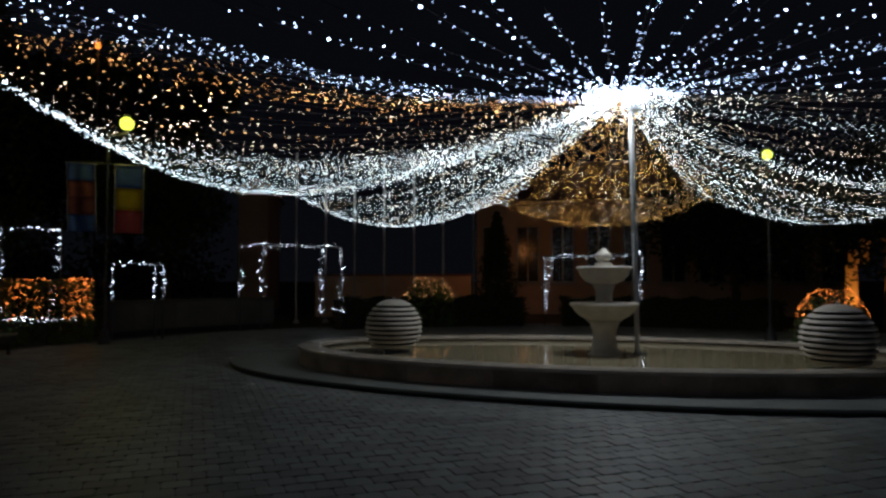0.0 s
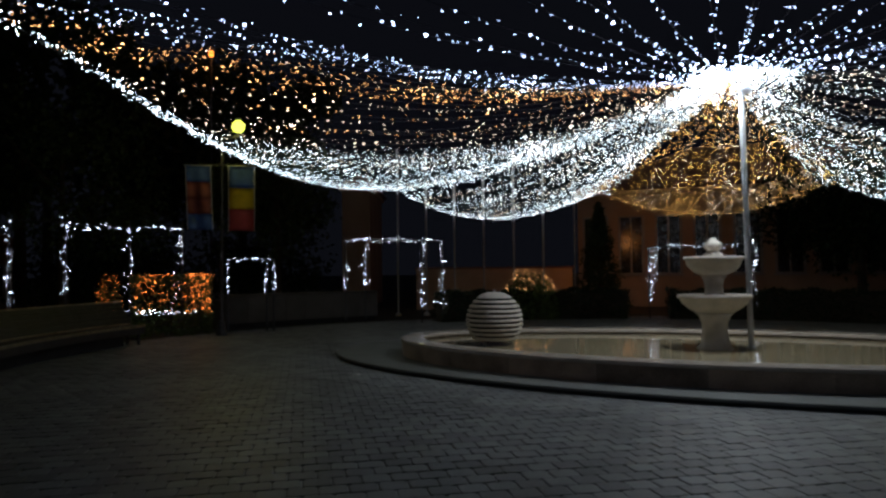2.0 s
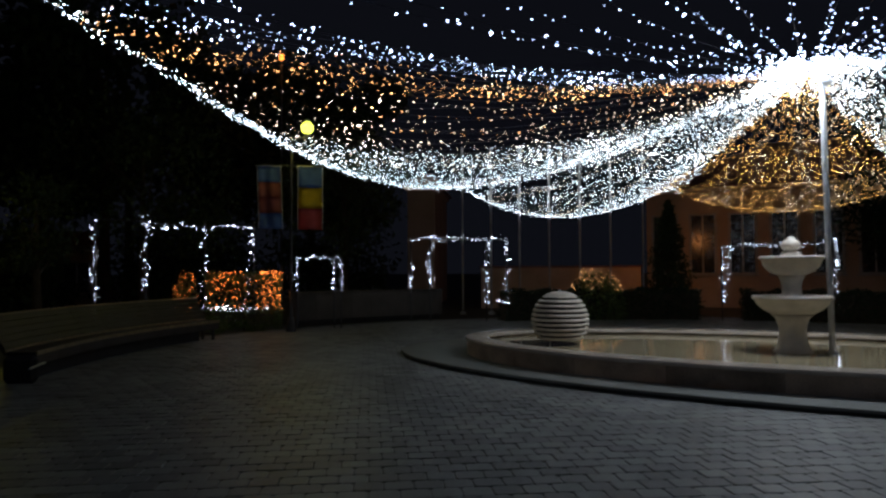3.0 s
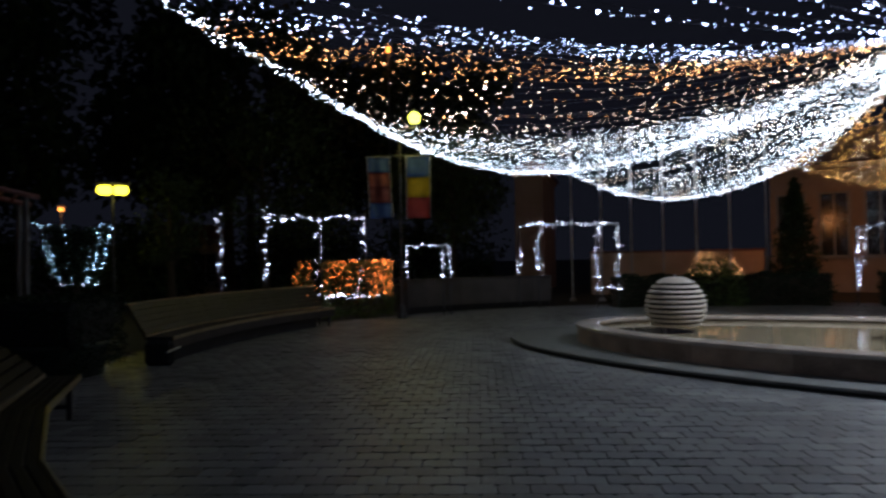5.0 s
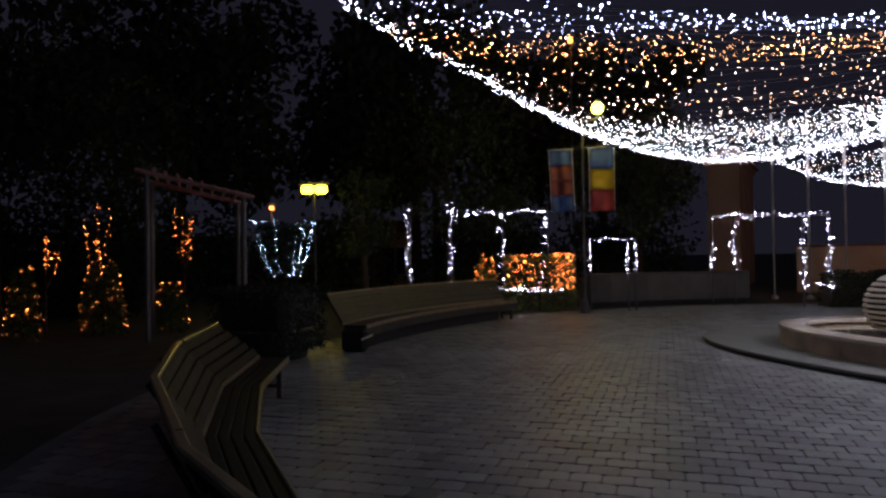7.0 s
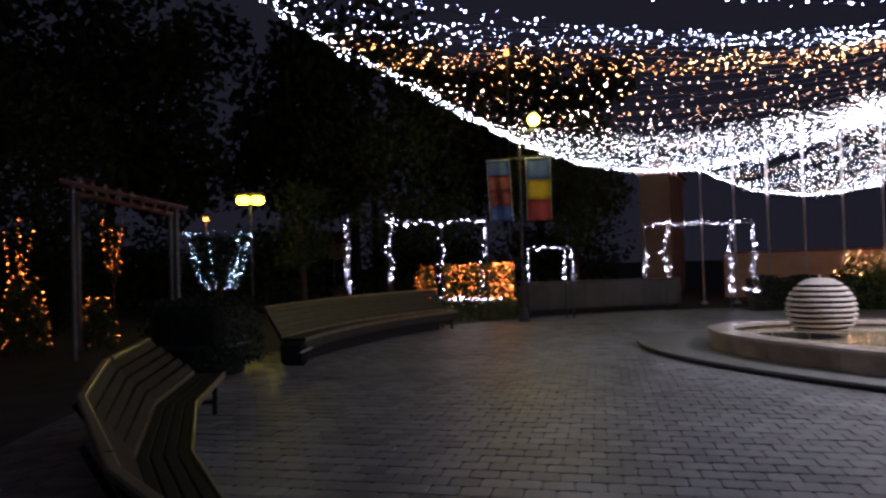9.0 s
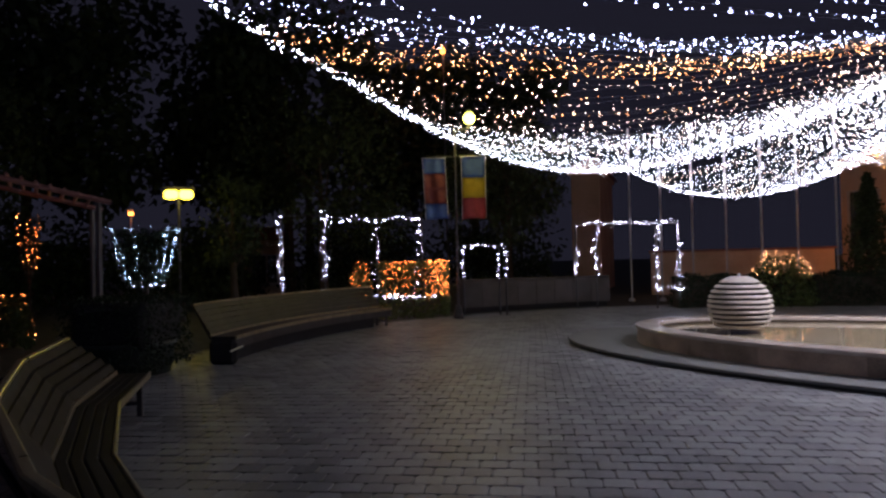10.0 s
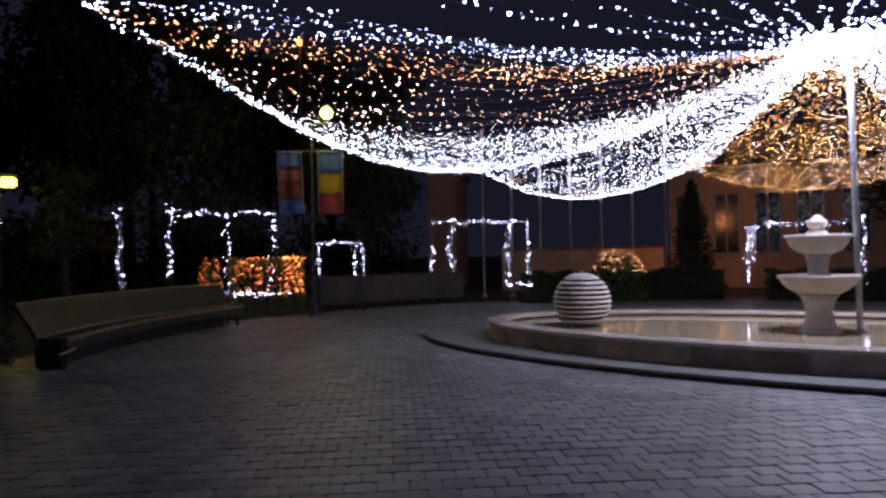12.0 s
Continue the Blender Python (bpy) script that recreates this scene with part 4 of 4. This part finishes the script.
# ---------------------------------------------------------------- houses
def house(name, x, y, turn, w, d, h, storeys, cols, wall_mat, label, roof=2.0):
    t = thing(name, (x, y, -0.03), label, "house", "houses behind the square", turn)
    part("wall", new_box(0, 0, 0, w, d, h), wall_mat, t)
    part("cornice", new_box(-0.12, -0.12, h + 0.002, w + 0.12, d + 0.12, h + 0.22, bevel=0.03), wall_mat, t)
    bm = bmesh.new()
    v = [bm.verts.new(c) for c in ((-0.3, -0.3, h + 0.225), (w + 0.3, -0.3, h + 0.225), (w + 0.3, d + 0.3, h + 0.225), (-0.3, d + 0.3, h + 0.225), (w * 0.3, d / 2, h + roof), (w * 0.7, d / 2, h + roof))]
    for f in ((0, 1, 5, 4), (1, 2, 5), (2, 3, 4, 5), (3, 0, 4), (3, 2, 1, 0)):
        bm.faces.new([v[i] for i in f])
    part("roof", bm, M_ROOF, t)
    sh = h / storeys
    for s in range(storeys):
        for c in range(cols):
            cx, z0 = w * (c + 0.5) / cols, s * sh + sh * 0.3
            ww, wh = 0.5, sh * 0.5
            win = part("window", new_box(cx - ww - 0.08, -0.05, z0 - 0.08, cx + ww + 0.08, 0.02, z0 + wh + 0.08, bevel=0.01), M_FRAME, t)
            for k in (-1, 1):
                part("pane", new_box(cx + (k - 1) * ww / 2 + 0.03, -0.056, z0, cx + (k + 1) * ww / 2 - 0.03, -0.045, z0 + wh), M_PANE, win)
            part("sill", new_box(cx - ww - 0.14, -0.14, z0 - 0.14, cx + ww + 0.14, 0.0, z0 - 0.083, bevel=0.01), M_FRAME, win)


house("town_house", 1.5, 32.5, -14, 16, 8, 5.0, 1, 10, M_PLASTER, "long low ochre plaster house with dark windows under sodium light", 2.6)
house("town_house", -9.75, 32.3, 8, 1.35, 6, 5.6, 2, 0, M_PLASTER, "narrow windowless ochre plaster house end behind the gate frames", 1.2)
house("garden_kiosk", -23.6, 24.7, 40, 2.2, 2, 2.6, 1, 1, M_PLASTER, "low plaster kiosk glimpsed between trees", 0.9)

street_lamp(2.15, 28.5, 3.2, G_STREET, "sodium street lamp lighting the house front orange", colour=(1, 0.36, 0.10), watts=34, w=0.08)
street_lamp(-13.3, 26.0, 10.6, G_STREET, "tall sodium street lamp seen through the light canopy", colour=(1, 0.36, 0.10), watts=14, w=0.08)
street_lamp(-35.37, 27.83, 4.92, G_STREET, "distant sodium street lamp beyond the trees", colour=(1, 0.36, 0.10), watts=20, w=0.14, turn=50)


def garden_wall():
    t = thing("garden_wall", (-5.6, 29.6, -0.03), "low ochre plaster garden wall lit orange by sodium light", "wall", turn=7)
    part("wall", new_box(0, 0, 0, 6.8, 0.25, 1.75), M_PLASTER, t)
    part("coping", new_box(-0.06, -0.06, 1.752, 6.86, 0.31, 1.83, bevel=0.015), M_ROOF, t)


garden_wall()


def floodlit_post():
    t = thing("stone_pillar", (13.0, 22.1, -0.03), "plain pillar with an offset cap stone lit orange from below", "pillar", turn=-30)
    part("shaft", new_box(-0.17, -0.17, 0, 0.17, 0.17, 2.05, bevel=0.02), M_PLASTER, t)
    part("cap_stone", new_box(-0.08, -0.2, 2.052, 0.5, 0.2, 2.55, bevel=0.05), M_PLASTER, t)
    part("cap_stone", new_box(0.2, -0.16, 2.552, 0.55, 0.16, 2.95, bevel=0.06), M_PLASTER, t)
    # Unseen floodlight with its spot lamp, added to turn the pillar orange.
    f = thing("added_floodlight", (12.55, 21.2, -0.03), "small unseen ground floodlight with an orange lens, added to light the pillar", "floodlight", turn=-30)
    part("housing", new_box(-0.14, -0.1, 0, 0.14, 0.1, 0.16, bevel=0.02), M_DARKSTEEL, f)
    part("lens", new_box(-0.11, 0.102, 0.03, 0.11, 0.112, 0.13), G_STREET, f, "orange glass lens")
    lamp = bpy.data.lights.new("added_flood_light", "SPOT")
    lamp.color, lamp.energy, lamp.spot_size, lamp.shadow_soft_size = (1, 0.38, 0.06), 160, radians(70), 0.08
    o = new("added_flood_light", lamp)
    o.matrix_basis = look((12.55, 21.2, 0.25), (13.1, 22.1, 1.9))


floodlit_post()


def paper_scrap(x, y, turn):
    t = thing("paper_scrap", (x, y, 0.003), "small crumpled scrap of white paper on the paving", "litter", turn=turn)
    bm = bmesh.new()
    g = [[bm.verts.new((0.045 * i, 0.04 * j, 0.004 + 0.018 * ((i * 2 + j * 3) % 4) / 3)) for i in range(4)] for j in range(3)]
    for j in range(2):
        for i in range(3):
            bm.faces.new((g[j][i], g[j][i + 1], g[j + 1][i + 1], g[j + 1][i]))
    bmesh.ops.solidify(bm, geom=bm.faces[:], thickness=0.002)
    part("sheet", bm, M_PAPER, t)


paper_scrap(-2.98, 10.42, 20)


# ---------------------------------------------------------------- paving blocks
COURSE, LONG = 0.205, 0.226      # depth of a course and length of a block


def paver_mesh():
    """Block with cut corners and a worn, rounded upper edge."""
    def ring(inset, z):
        x, y, c = LONG / 2 - 0.002 - inset, COURSE / 2 - 0.002 - inset, 0.024
        return [(x, y - c, z), (x - c * 0.8, y, z), (-x + c * 0.8, y, z), (-x, y - c, z), (-x, -y + c, z), (-x + c * 0.8, -y, z), (x - c * 0.8, -y, z), (x, -y + c, z)]
    vs = ring(0, -0.022) + ring(0, -0.004) + ring(0.007, 0.0)
    fs = [(r * 8 + k, r * 8 + (k + 1) % 8, r * 8 + 8 + (k + 1) % 8, r * 8 + 8 + k) for r in (0, 1) for k in range(8)] + [tuple(range(16, 24))]
    me = bpy.data.meshes.new("paver")
    me.from_pydata(vs, [], fs)
    me.materials.append(M_PAVER)
    return me, vs, fs


def paving():
    rng = random.Random(3)
    me, base_v, base_f = paver_mesh()
    vs, fs = [], []
    made = 0
    a, b, turn = PLINTH
    th, co, si = math.radians(turn), math.cos(math.radians(20)), math.sin(math.radians(20))
    for i in range(-64, 65):
        for j in range(-60, 61):
            x0, y0 = (j + 0.5 * (i % 2)) * LONG, i * COURSE
            x, y = CX + x0 * co - y0 * si, CY + x0 * si + y0 * co
            if math.hypot(x - CX, y - CY) > 12.95:
                continue
            ex, ey = (x - CX) * math.cos(th) + (y - CY) * math.sin(th), -(x - CX) * math.sin(th) + (y - CY) * math.cos(th)
            if (ex / (a - 0.25)) ** 2 + (ey / (b - 0.25)) ** 2 < 1:
                continue
            m = pose(x, y, rng.uniform(-0.003, 0.002), rng.gauss(0, 0.45), rng.gauss(0, 0.45), 20 + rng.gauss(0, 0.6))
            if -2.2 < x < 2.4 and 3.7 < y < 6.6 and made < 300:
                o = new("paver", me)
                o.parent = pavement
                o.matrix_basis = m
                made += 1
                continue
            k = len(vs)
            vs += [tuple(m @ Vector(v)) for v in base_v]
            fs += [tuple(k + q for q in p) for p in base_f]
    big = bpy.data.meshes.new("pavers")
    big.from_pydata(vs, [], fs)
    big.materials.append(M_PAVER)
    o = new("pavers", big)
    o.parent = pavement
    tagged(o, kind="stuff")


paving()
